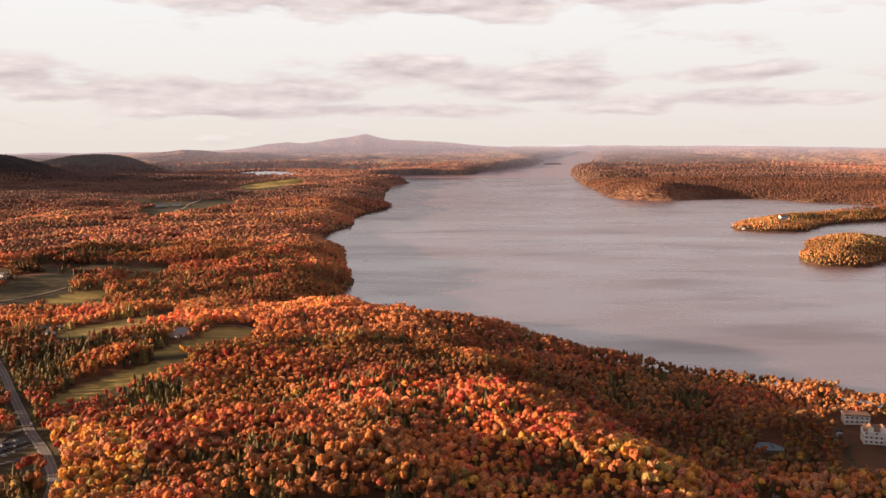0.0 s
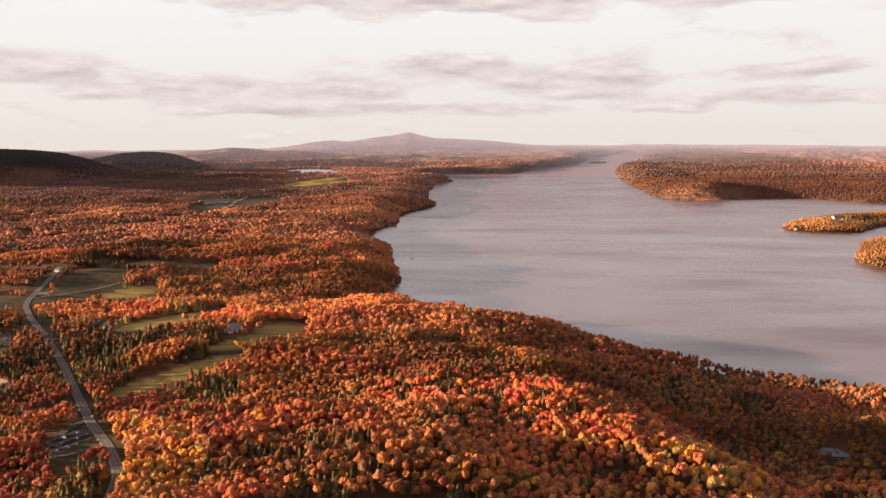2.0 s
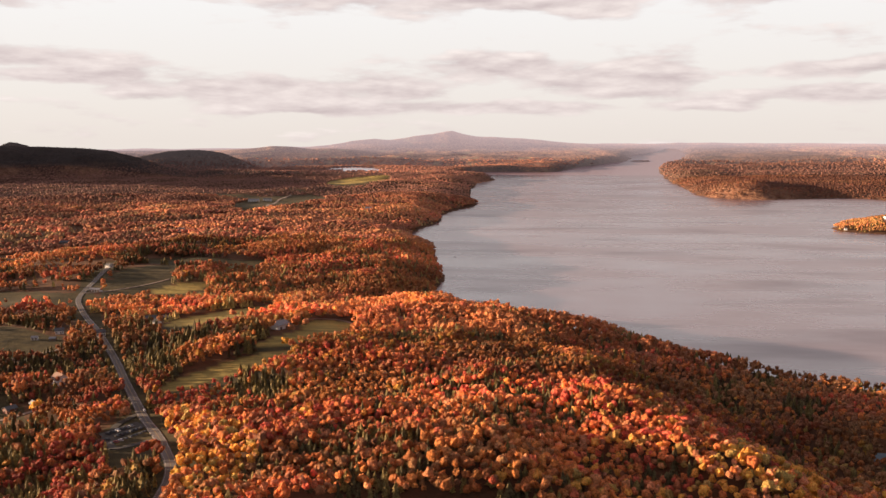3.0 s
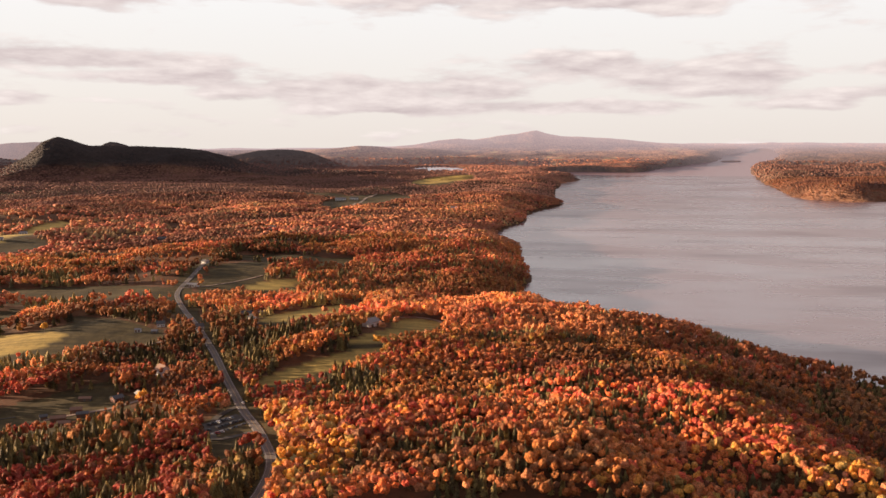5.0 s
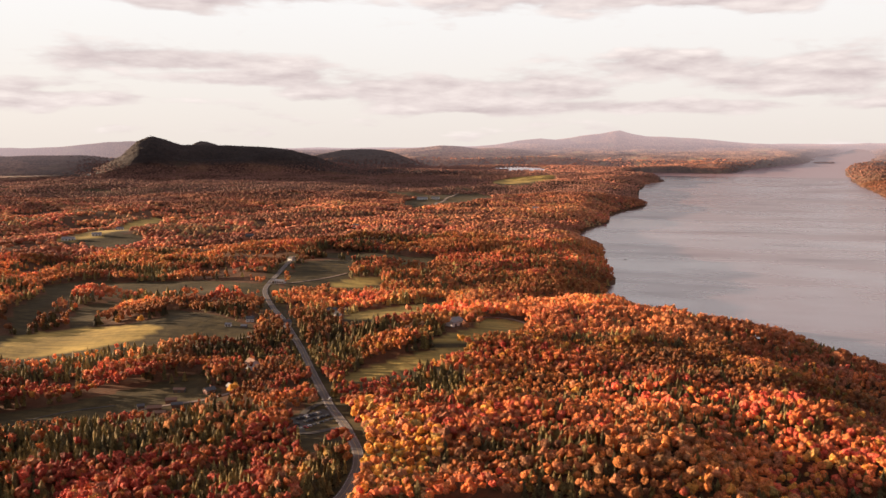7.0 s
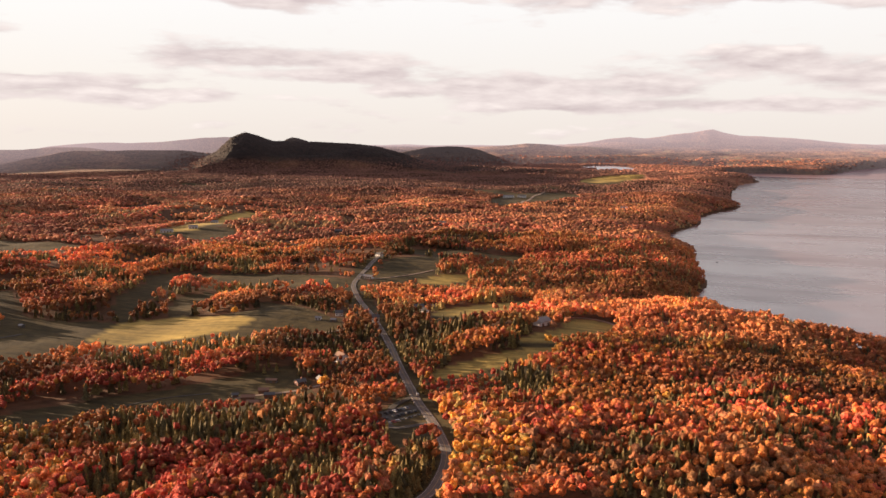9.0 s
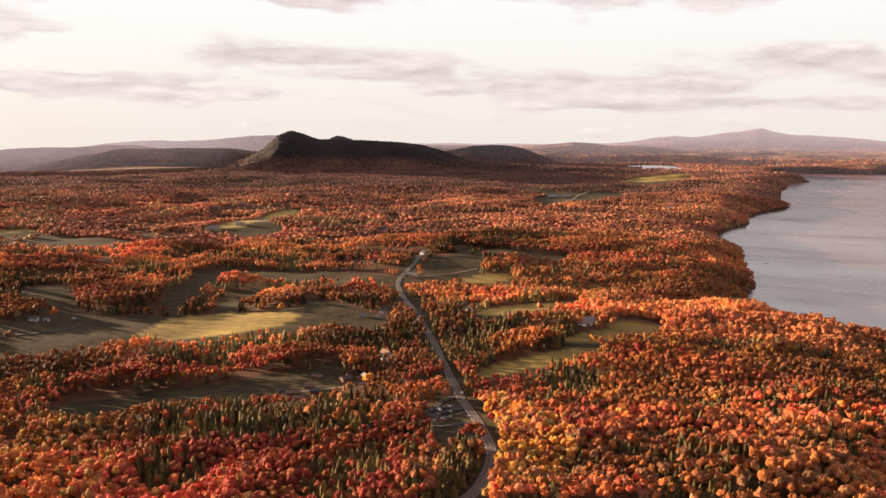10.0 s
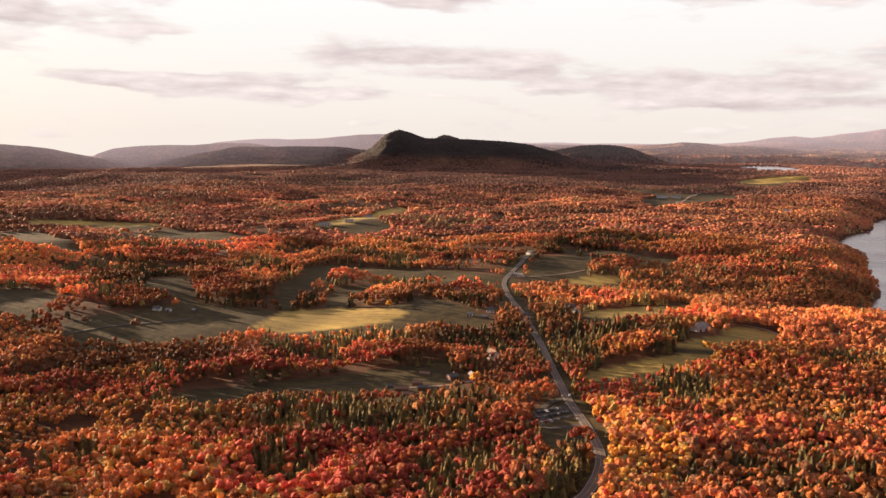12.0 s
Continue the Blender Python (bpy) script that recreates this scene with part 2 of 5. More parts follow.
def distance_material():
    """Far hills with evening haze painted over them as emission."""
    m, t = material("far_hills")
    pos = place_of(t)
    far = attr_of(t, "cover")
    sepc = t.nodes.new("ShaderNodeSeparateColor")
    t.links.new(far.outputs["Color"], sepc.inputs[0])
    col, tops = canopy_colour(t, pos, sepc.outputs[0])
    p = node(t, "ShaderNodeBsdfPrincipled", Base_Color=col, Roughness=1.0)
    bp = node(t, "ShaderNodeBump", Strength=1.0, Distance=30.0, Height=tops)
    t.links.new(bp.outputs[0], p.inputs["Normal"])
    painted_haze = node(t, "ShaderNodeEmission", Color=(0.46, 0.35, 0.355, 1.0), Strength=0.46)
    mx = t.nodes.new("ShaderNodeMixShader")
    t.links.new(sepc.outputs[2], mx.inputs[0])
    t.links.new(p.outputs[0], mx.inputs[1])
    t.links.new(painted_haze.outputs[0], mx.inputs[2])
    finish(t, mx.outputs[0])
    return m


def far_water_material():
    """The lake's far end, paled more and more by haze painted on as emission."""
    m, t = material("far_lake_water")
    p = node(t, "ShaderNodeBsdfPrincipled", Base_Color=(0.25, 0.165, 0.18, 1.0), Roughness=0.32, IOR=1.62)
    painted_haze = node(t, "ShaderNodeEmission", Color=(0.64, 0.56, 0.545, 1.0), Strength=0.31)
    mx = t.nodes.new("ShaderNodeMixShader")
    t.links.new(attr_of(t, "painted_haze").outputs["Fac"], mx.inputs[0])
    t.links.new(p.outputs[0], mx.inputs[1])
    t.links.new(painted_haze.outputs[0], mx.inputs[2])
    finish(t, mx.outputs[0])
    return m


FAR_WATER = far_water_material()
LEAF = leaf_material("autumn_leaves")
NEEDLE = leaf_material("conifer_needles")
BARK = plain_material("bark", (0.09, 0.065, 0.05), (0.16, 0.12, 0.10), 1.5, 0.95)
GROUND = ground_material()
WATER = water_material("lake_water", 1.0)
POND_WATER = water_material("pond_water", 0.0)
FAR = distance_material()
ASPHALT = plain_material("asphalt", (0.075, 0.065, 0.061), (0.115, 0.098, 0.09), 0.15, 0.9)
# ---- plan of the land: unsqueezed metres, outlines placed through the camera's view, lake level at z = 0 ----
CX, CY, EYE_Z = -28.0, 0.0, 214.0
NEAR_R, FAR_R = 3000.0, 4860.0
_rng = np.random.default_rng(7)
_lat = _rng.random((256, 256))


def vnoise(x, y, size, seed=0):
    """Smooth value noise in 0..1 with cells of that size."""
    u, v = np.asarray(x, float) / size + seed * 17.3 + 1000.0, np.asarray(y, float) / size + seed * 9.1 + 1000.0
    i, j = np.floor(u).astype(int), np.floor(v).astype(int)
    a, b = u - i, v - j
    a, b = a * a * (3 - 2 * a), b * b * (3 - 2 * b)
    i0, i1, j0, j1 = i % 256, (i + 1) % 256, j % 256, (j + 1) % 256
    return (_lat[i0, j0] * (1 - a) * (1 - b) + _lat[i1, j0] * a * (1 - b) + _lat[i0, j1] * (1 - a) * b + _lat[i1, j1] * a * b)


def fbm(x, y, size, seed=0, octaves=4):
    total, gain, norm = 0.0, 1.0, 0.0
    for k in range(octaves):
        total = total + gain * vnoise(x, y, size / 2 ** k, seed + k)
        norm += gain
        gain *= 0.5
    return total / norm


def smooth(a, b, v):
    s = np.clip((v - a) / (b - a), 0, 1)
    return s * s * (3 - 2 * s)


def inside(x, y, poly):
    """Which points lie inside a closed outline."""
    res = np.zeros(np.shape(x), bool)
    n = len(poly)
    for k in range(n):
        (x0, y0), (x1, y1) = poly[k], poly[(k + 1) % n]
        if y0 == y1:
            continue
        cross = (y0 > y) != (y1 > y)
        res ^= cross & (x < (x1 - x0) * (y - y0) / (y1 - y0) + x0)
    return res


def edge_distance(x, y, line, closed=True):
    """Distance to a polyline."""
    best = np.full(np.shape(x), 1e9)
    n = len(line)
    for k in range(n if closed else n - 1):
        (x0, y0), (x1, y1) = line[k], line[(k + 1) % n]
        dx, dy = x1 - x0, y1 - y0
        s = np.clip(((x - x0) * dx + (y - y0) * dy) / (dx * dx + dy * dy + 1e-9), 0, 1)
        best = np.minimum(best, np.hypot(x - x0 - s * dx, y - y0 - s * dy))
    return best


def rounded(line, closed=True, times=2):
    """Corner cutting, so that an outline runs in soft bends."""
    for _ in range(times):
        out = []
        n = len(line)
        for k in range(n if closed else n - 1):
            (x0, y0), (x1, y1) = line[k], line[(k + 1) % n]
            out += [(0.75 * x0 + 0.25 * x1, 0.75 * y0 + 0.25 * y1), (0.25 * x0 + 0.75 * x1, 0.25 * y0 + 0.75 * y1)]
        line = out if closed else [line[0]] + out + [line[-1]]
    return line


WEST_SHORE = [(1500, -900), (1150, -150), (800, 220), (560, 440), (440, 565), (352, 662), (284, 742), (186, 790), (112, 888), (10, 975),
              (-75, 1050), (-150, 1180), (-134, 1316), (-165, 1446), (-192, 1715), (-270, 1890), (-262, 2080), (-225, 2234), (-250, 2491),
              (-150, 2850), (-190, 3050), (-225, 3467), (-235, 4330), (-150, 4560), (-185, 4800), (-310, 4870), (-330, 5420), (-640, 5620), (-430, 5703),
              (-130, 5777), (205, 5650), (360, 6410), (449, 6803), (621, 7238), (741, 7742), (1012, 8522), (1226, 9782), (1313, 10746), (1734, 12808), (2340, 15096), (3380, 20500)]
EAST_SHORE = [(3640, 20500), (2880, 15400), (1830, 9765), (1250, 7400), (1064, 6790), (850, 5300), (751, 4463), (700, 3700), (660, 3260), (760, 3130), (878, 3132),
              (1185, 3234), (1300, 3000), (1400, 2944), (1450, 2720), (1330, 2560), (1150, 2480), (960, 2400), (800, 2250), (704, 2070), (780, 2005), (858, 2005),
              (935, 2110), (1026, 2210), (1209, 2280), (1500, 2250), (1900, 1800), (2200, 900), (2400, -300)]
LAKE = rounded(WEST_SHORE + EAST_SHORE, True, 1)
ISLAND = rounded([(640, 1462), (662, 1438), (719, 1428), (790, 1500), (905, 1590), (950, 1750), (860, 1830), (760, 1780), (716, 1657), (655, 1560)], True, 1)
ISLET = [(1090, 8500), (1160, 8420), (1250, 8480), (1270, 8620), (1180, 8700), (1100, 8640)]


POND_Z = 34.0
POND = rounded([(-1210, 5180), (-1245, 5560), (-1230, 5780), (-1060, 5890), (-850, 5320), (-838, 4960), (-930, 4990), (-1004, 4880), (-1080, 5130)], True, 1)
BUMPS = [(-190, 420, 170, 5.9), (-90, 470, 170, 8.0), (30, 420, 170, 10.9), (80, 520, 150, 4.7), (-20, 620, 150, 8.1), (-230, 800, 200, 15.8), (-400, 800, 220, 11.6), (-400, 560, 200, -0.9), (-600, 760, 280, -11.4), (-600, 1250, 350, 10.7), (-230, 1000, 220, -6.6), (-500, 1650, 400, 9.2), (-850, 1050, 320, -6.2), (150, 720, 160, -8.2), (-150, 230, 220, 21.9), (-1000, 700, 350, -2.4), (280, 480, 220, -5.4), (150, 500, 130, -4.2)]

# bumps fitted to the view: crest lifted into sun, lake side steepened into shade
SHOULDER = [(175, 470, 65, -9), (160, 560, 60, -8), (125, 640, 55, -6), (85, 735, 60, -4), (104, 448, 55, 14), (70, 545, 60, 11), (30, 660, 70, 9), (-60, 560, 80, 2), (10, 880, 125, 13), (-110, 1000, 90, 7), (30, 740, 70, 5), (335, 640, 40, 9), (-75, 425, 70, 5)]
BUMPS = BUMPS + SHOULDER

# far ridges: distance, width, and the skyline as (azimuth, elevation) in degrees
RIDGES = [
    (5000, 560, [(-40.5, -2.3), (-38.2, -2.0), (-36.3, -0.97), (-35.4, -0.1), (-34.5, 0.3), (-33.7, 0.1), (-32.7, -0.3), (-30, -0.26), (-28.2, -0.38), (-27, -0.45), (-25.7, -0.65), (-24.3, -1.05), (-22.5, -1.7), (-20, -2.3)]),
    (5700, 500, [(-33.2, -1.0), (-32.2, -0.25), (-31.4, 0.0), (-30.5, -0.25), (-29, -1.0)]),
    (6300, 620, [(-26, -1.6), (-24.3, -1.0), (-22.9, -0.66), (-21.4, -0.59), (-20.2, -0.62), (-19.2, -0.78), (-18.2, -1.2), (-17.4, -1.59), (-16, -2.1)]),
    (6800, 1300, [(-53, -2.4), (-50.6, -2.2), (-47.5, -1.4), (-44.7, -0.89), (-42, -0.9), (-38.5, -0.85), (-36.5, -1.1), (-35, -1.6)]),
    (9500, 1500, [(-54.5, -2.0), (-53.2, -1.4), (-52.4, -1.1), (-50.5, -0.9), (-49.5, -0.82), (-47.5, -0.85), (-46, -0.7), (-44, -0.75), (-41, -1.2)]),
    (15000, 2600, [(-48, -0.9), (-45.5, -0.55), (-43.6, -0.38), (-41.5, -0.45), (-39.5, -0.3), (-37, -0.05), (-35.5, 0.0), (-33, -0.3), (-30, -0.6)]),
    (7000, 1500, [(-75, -0.6), (-64, -0.6), (-58.4, -0.86), (-56, -1.1), (-53.9, -1.55), (-51.5, -2.1), (-49, -2.4)]),
    (11500, 1800, [(-20.5, -0.8), (-17.5, -0.5), (-16.1, -0.33), (-15, -0.4), (-13.6, -0.55), (-12.4, -0.5), (-11, -0.62), (-9, -0.8)]),
    (21000, 4200, [(-15, -0.5), (-12.5, -0.35), (-10.6, 0.0), (-9.5, 0.12), (-8.6, 0.0), (-7.6, 0.12), (-6.75, 0.27), (-5.6, 0.38), (-5.0, 0.5), (-4.34, 0.61), (-3.6, 0.4), (-2.8, 0.22), (-1.6, 0.2), (0.5, 0.05), (3.3, -0.21), (6, -0.35)]),
    (26000, 4000, [(-75, -1.7), (-53, -1.5), (-42, -1.0), (-35, -0.7), (-27, -0.48), (-20, -0.48), (-3, -0.3), (8, -0.25), (15, -0.24), (20, -0.3), (26, -0.42), (35, -0.42), (60, -0.45)]),
]


# how low the plain between the ridges lies, by azimuth
LOWLAND = np.array([(-75, -2.5), (-53, -2.4), (-40, -2.1), (-30, -1.9), (-18, -1.9), (-5, -1.9), (0, -1.6), (8, -1.3), (60, -1.2)])


def height(x, y):
    """Height of the ground (or of the lake's bed) at unsqueezed places."""
    x, y = np.asarray(x, float), np.asarray(y, float)
    r = np.hypot(x - CX, y - CY)
    az = np.degrees(np.arctan2(x - CX, y - CY))
    d = edge_distance(x, y, LAKE)
    wet = inside(x, y, LAKE)
    z = 12.0 + 22.0 * smooth(1300, 3600, r) + 0 * x
    for bx, by, s, a in BUMPS:
        z = z + a * np.exp(-((x - bx) ** 2 + (y - by) ** 2) / (s * s))
    z = z + 9.5 * np.exp(-((x + 560) ** 2 + (y - 805) ** 2) / 70 ** 2)
    roll = fbm(x, y, 620, 3, 4) - 0.5
    z = z + roll * (8 + 50 * smooth(1500, 4500, r))
    knolls = fbm(x, y * 0.7, 260, 8, 3) - 0.5
    z = z + knolls * (5 + 32 * smooth(650, 1500, r))
    east = (x > 500 + 0.12 * y) & ~wet
    z = np.where(east, 8 + 22 * (1 - np.exp(-d / 250)) + roll * (20 + 60 * smooth(3000, 9000, r)), z)
    z = z * (1 - np.exp(-d / 55)) + 1.5
    z = z + 15 * smooth(4300, 4700, r) * (1 - np.exp(-d / 22)) * ~wet
    z = z + 12 * np.exp(-((x - 800) ** 2 + (y - 3240) ** 2) / 110 ** 2) * ~wet + np.where((x > 450 + 0.06 * y) & (y > 2450) & ~wet, 9 * smooth(4500, 4300, r) * (1 - np.exp(-d / 14)), 0)
    brim = EYE_Z + r * np.tan(np.radians(np.interp(az, LOWLAND[:, 0], LOWLAND[:, 1])))
    z = np.where((r > 3300) & ~wet, np.minimum(z, brim + 400 * smooth(6300, 9300, r) * smooth(-40, -25, az)), z)
    plain = np.array(RIDGES[-1][2])
    drop = EYE_Z + r * np.tan(np.radians(np.interp(az, plain[:, 0], plain[:, 1]) - 0.12))
    z = np.where((r > 9300) & ~wet, np.minimum(z, drop), z)
    for dist, width, sky in RIDGES:
        s = np.array(sky)
        el = np.interp(az, s[:, 0], s[:, 1]) + 0.13 * (fbm(az * 100, 0 * az, 150, int(dist) % 13, 4) - 0.5)
        top = EYE_Z + dist * np.tan(np.radians(el)) * 1.0
        w = np.where(r < dist, width, width * 1.6)
        q = np.clip(1 - np.abs(r - dist) / (1.9 * w), 0, 1)
        spur = 1 - 0.7 * (fbm(x, y, width * 0.55, 31, 4) - 0.3) * (1 - q) * 2
        shape = q * q * (2.3 - 1.3 * q) * spur
        ends = smooth(s[0, 0] - 1.0, s[0, 0] + 1.5, az) * (1 - smooth(s[-1, 0] - 1.5, s[-1, 0] + 1.0, az))
        if dist < 7000:
            shape = shape * (1 - 0.55 * np.abs(fbm(x, y, 420, 33, 4) - 0.5) * 2 * smooth(1.0, 0.75, q))
        hill = z + np.maximum(top - z, 0) * np.clip(shape, 0, 1) * (ends if dist < 25000 else 1)
        z = np.where(wet, z, np.maximum(z, hill))
    z = np.where(wet, -np.minimum(4.0 + 40 * smooth(4300, 5500, r), 0.5 + d * 0.1), z)
    di = edge_distance(x, y, ISLAND)
    z = np.where(inside(x, y, ISLAND), 1.0 + 24 * (1 - np.exp(-di / 60)), z)
    z = np.where(inside(x, y, ISLET), 8.0, z)
    pond = inside(x, y, POND)
    dp = edge_distance(x, y, POND)
    z = np.where(pond, POND_Z - 4, np.where(dp < 900, POND_Z + 2 + (z - POND_Z - 2) * smooth(40, 900, dp), z))
    return z


def evergreen_shade(x, y, z):
    """Share of dark woods: evergreens high on the ridges, with shade painted on slopes and shores."""
    r = np.hypot(x - CX, y - CY)
    az = np.degrees(np.arctan2(x - CX, y - CY))
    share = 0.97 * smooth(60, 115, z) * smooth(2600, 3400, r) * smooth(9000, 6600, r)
    # shade on the rising ground below the mountain, put into darker woods
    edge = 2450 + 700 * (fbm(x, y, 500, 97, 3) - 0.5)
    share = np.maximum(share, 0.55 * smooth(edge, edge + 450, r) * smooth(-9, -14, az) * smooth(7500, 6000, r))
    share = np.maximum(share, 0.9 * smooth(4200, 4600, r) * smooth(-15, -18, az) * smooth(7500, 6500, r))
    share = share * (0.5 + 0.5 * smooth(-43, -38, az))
    # shaded bank along the far western shore, painted dark
    share = np.maximum(share, 0.9 * np.exp(-edge_distance(x, y, WEST_SHORE, False) / 90) * smooth(4300, 4800, r))
    # far shore's shaded slope is darkened in colour; its sunlit tip stays bright
    far_shore = (x > 450 + 0.06 * y) & (y > 2300)
    slope = smooth(1700, 1200, edge_distance(x, y, EAST_SHORE, False)) * smooth(2500, 2700, r)
    tip = np.exp(-((x - 800) ** 2 + (y - 3230) ** 2) / 120 ** 2)
    return np.maximum(share, np.where(far_shore, 0.65 * slope * (1 - tip), 0))


def squeeze(x, y, z):
    """Draws the far distance in, along the lines of sight, so that all of it lies within the lens's reach of 5 km."""
    r = np.hypot(x - CX, y - CY)
    s = np.maximum(r - NEAR_R, 0) / (FAR_R - NEAR_R)
    k = np.where(r > NEAR_R, (NEAR_R + (FAR_R - NEAR_R) * s / (1 + s)) / np.maximum(r, 1), 1.0)
    return CX + (x - CX) * k, CY + (y - CY) * k, EYE_Z - (EYE_Z - z) * k, k
FIELDS = {}
FIELDS['pasture_west'] = [(-800, 508), (-867, 555), (-856, 600), (-854, 642), (-859, 699), (-844, 724), (-799, 725), (-731, 765), (-694, 671), (-694, 621), (-741, 557)]
FIELDS['pasture_neck'] = [(-977, 743), (-1010, 857), (-893, 764), (-836, 722), (-849, 690), (-899, 733), (-939, 755)]
FIELDS['golden'] = [(-690, 654), (-710, 697), (-732, 762), (-673, 799), (-599, 787), (-558, 771), (-571, 730), (-614, 703), (-642, 674)]
FIELDS['pasture_east'] = [(-558, 771), (-571, 730), (-549, 725), (-518, 776), (-465, 768), (-467, 799), (-513, 817), (-574, 855), (-633, 884), (-587, 820), (-633, 789)]
FIELDS['grove_lane'] = [(-758, 777), (-817, 836), (-846, 896), (-864, 977), (-846, 1001), (-818, 892), (-778, 821), (-739, 769)]
FIELDS['grove_gap'] = [(-681, 795), (-718, 873), (-720, 939), (-757, 931), (-761, 881), (-705, 806)]
FIELDS['long'] = [(-554, 431), (-575, 449), (-547, 496), (-501, 547), (-461, 605), (-437, 644), (-411, 613), (-406, 592), (-436, 586), (-429, 542), (-456, 520), (-496, 486), (-505, 454), (-517, 426)]
FIELDS['shed_yard'] = [(-421, 528), (-443, 572), (-437, 605), (-406, 609), (-382, 592), (-386, 558), (-403, 536)]
FIELDS['lot_clearing'] = [(-271, 475), (-299, 527), (-300, 552), (-280, 565), (-255, 524), (-240, 488), (-248, 451), (-254, 443)]
FIELDS['slope'] = [(-300, 615), (-298, 641), (-268, 690), (-220, 735), (-214, 695), (-243, 657), (-272, 630)]
FIELDS['barn_yard'] = [(-262, 727), (-257, 754), (-231, 793), (-237, 843), (-221, 870), (-180, 835), (-196, 775), (-232, 739)]
FIELDS['strip'] = [(-380, 823), (-393, 885), (-343, 939), (-306, 1002), (-302, 916), (-345, 830)]
FIELDS['lane_north'] = [(-575, 1107), (-603, 1184), (-549, 1260), (-506, 1179), (-511, 1072), (-563, 1049)]
FIELDS['lane_east'] = [(-500, 1047), (-479, 1107), (-449, 1129), (-433, 1085), (-472, 1048)]
FIELDS['far_left'] = [(-1667, 1040), (-1717, 1072), (-1678, 1145), (-1594, 1189), (-1470, 1249), (-1542, 1148)]
FIELDS['far_farm'] = [(-1233, 1395), (-1237, 1504), (-1325, 1800), (-1293, 1883), (-1246, 1773), (-1156, 1468), (-1171, 1402)]
FIELDS['farm_lower'] = [(-1136, 1367), (-1150, 1451), (-1103, 1508), (-1060, 1457), (-1084, 1364)]
FIELDS['north_farm'] = [(-816, 2282), (-930, 2759), (-831, 2954), (-721, 3026), (-621, 2681), (-703, 2415)]
FIELDS['pond_side'] = [(-870, 3735), (-885, 4162), (-764, 4524), (-640, 4309), (-610, 3433), (-782, 3440)]
FIELDS['left_mid'] = [(-978, 516), (-1088, 594), (-1059, 666), (-984, 639), (-920, 560)]
FIELDS['hotel_yard'] = [(289, 599), (320, 609), (326, 588), (275, 512), (264, 530), (270, 552)]
FIELDS['pool_lawn'] = [(222, 584), (235, 581), (231, 567), (214, 558)]
FIELDS = {k: rounded(v, True, 1) for k, v in FIELDS.items()}
ROAD = rounded([(-330, 200), (-240, 290), (-202, 345), (-195, 371), (-199, 396), (-205, 421), (-215, 448), (-230, 476), (-251, 514), (-280, 557), (-302, 594), (-328, 635), (-349, 669),
                (-377, 715), (-410, 766), (-448, 825), (-495, 896), (-540, 964), (-563, 1000), (-580, 1050), (-602, 1124), (-619, 1188), (-646, 1265)], False)

# spots kept free of trees: x, y, radius
CLEAR = [(-253, 805, 15), (-393, 652, 14), (-628, 1217, 14), (-564, 1049, 16), (-416, 542, 14), (-414, 561, 16), (-406, 534, 12), (-399, 586, 12),
         (-384, 598, 11), (-836, 658, 16), (-804, 685, 12), (-1199, 1410, 24), (-1172, 1460, 18), (295, 604, 15), (303, 566, 17), (285, 545, 14), (283, 590, 13), (225, 572, 10), (185, 470, 12)]
CLEAR += [(886, 2195, 26), (742, 2046, 14), (-869, 2696, 26), (-839, 2716, 24), (-419, 2257, 18), (-268, 1632, 14), (-484, 816, 12), (-495, 790, 12),
          (-476, 789, 10), (-434, 804, 9), (-413, 873, 12), (-406, 888, 10), (-398, 850, 11), (-141, 857, 13), (-886, 1562, 18), (-717, 1716, 16), (-280, 520, 24)]

# ---- mesh helpers ----


def mesh_of(name, verts, faces, mat, colours=None, attr="tint", smooth_faces=False):
    """A mesh from arrays; faces is (n, 3) or (n, 4)."""
    verts, faces = np.asarray(verts, np.float32), np.asarray(faces, np.int32)
    me = bpy.data.meshes.new(name)
    n, k = faces.shape
    me.vertices.add(len(verts))
    me.vertices.foreach_set("co", verts.ravel())
    me.loops.add(n * k)
    me.loops.foreach_set("vertex_index", faces.ravel())
    me.polygons.add(n)
    me.polygons.foreach_set("loop_start", np.arange(n, dtype=np.int32) * k)
    me.polygons.foreach_set("use_smooth", np.full(n, smooth_faces))
    if colours is not None:
        layer = me.color_attributes.new(attr, "FLOAT_COLOR", "POINT")
        layer.data.foreach_set("color", np.column_stack([colours, np.ones(len(verts))]).astype(np.float32).ravel())
    me.materials.append(mat)
    me.update(calc_edges=True)
    return me


def grid_faces(rows, cols, wrap):
    i, j = np.meshgrid(np.arange(rows - 1), np.arange(cols if wrap else cols - 1), indexing="ij")
    j2 = (j + 1) % cols
    return np.stack([i * cols + j, i * cols + j2, (i + 1) * cols + j2, (i + 1) * cols + j], -1).reshape(-1, 4)


def field_mask(x, y):
    m = np.zeros(np.shape(x), bool)
    for line in FIELDS.values():
        a = np.array(line)
        near = (x > a[:, 0].min()) & (x < a[:, 0].max()) & (y > a[:, 1].min()) & (y < a[:, 1].max())
        if near.any():
            idx = np.nonzero(near)
            m[idx] |= inside(x[idx], y[idx], line)
    return m


def scattered(x, y):
    """Smaller pastures and gaps through the valley west of the lake."""
    r = np.hypot(x - CX, y - CY)
    gaps = fbm(0.5 * x - 0.3 * y, 0.3 * x + 1.3 * y, 190, 41, 3)
    return (gaps > 0.73) & (r > 760) & (r < 3600) & (x < -260 - 0.12 * y)


# ---- the ground: one sheet from under the camera to the far hills ----
AZ = np.concatenate([np.arange(-68, 36, 0.38), np.arange(36, 292, 4.0)])
RINGS = np.concatenate([np.array([0.01, 50, 100]), np.geomspace(150, 4500, 290)])
ra, rr = np.meshgrid(np.radians(AZ), RINGS)
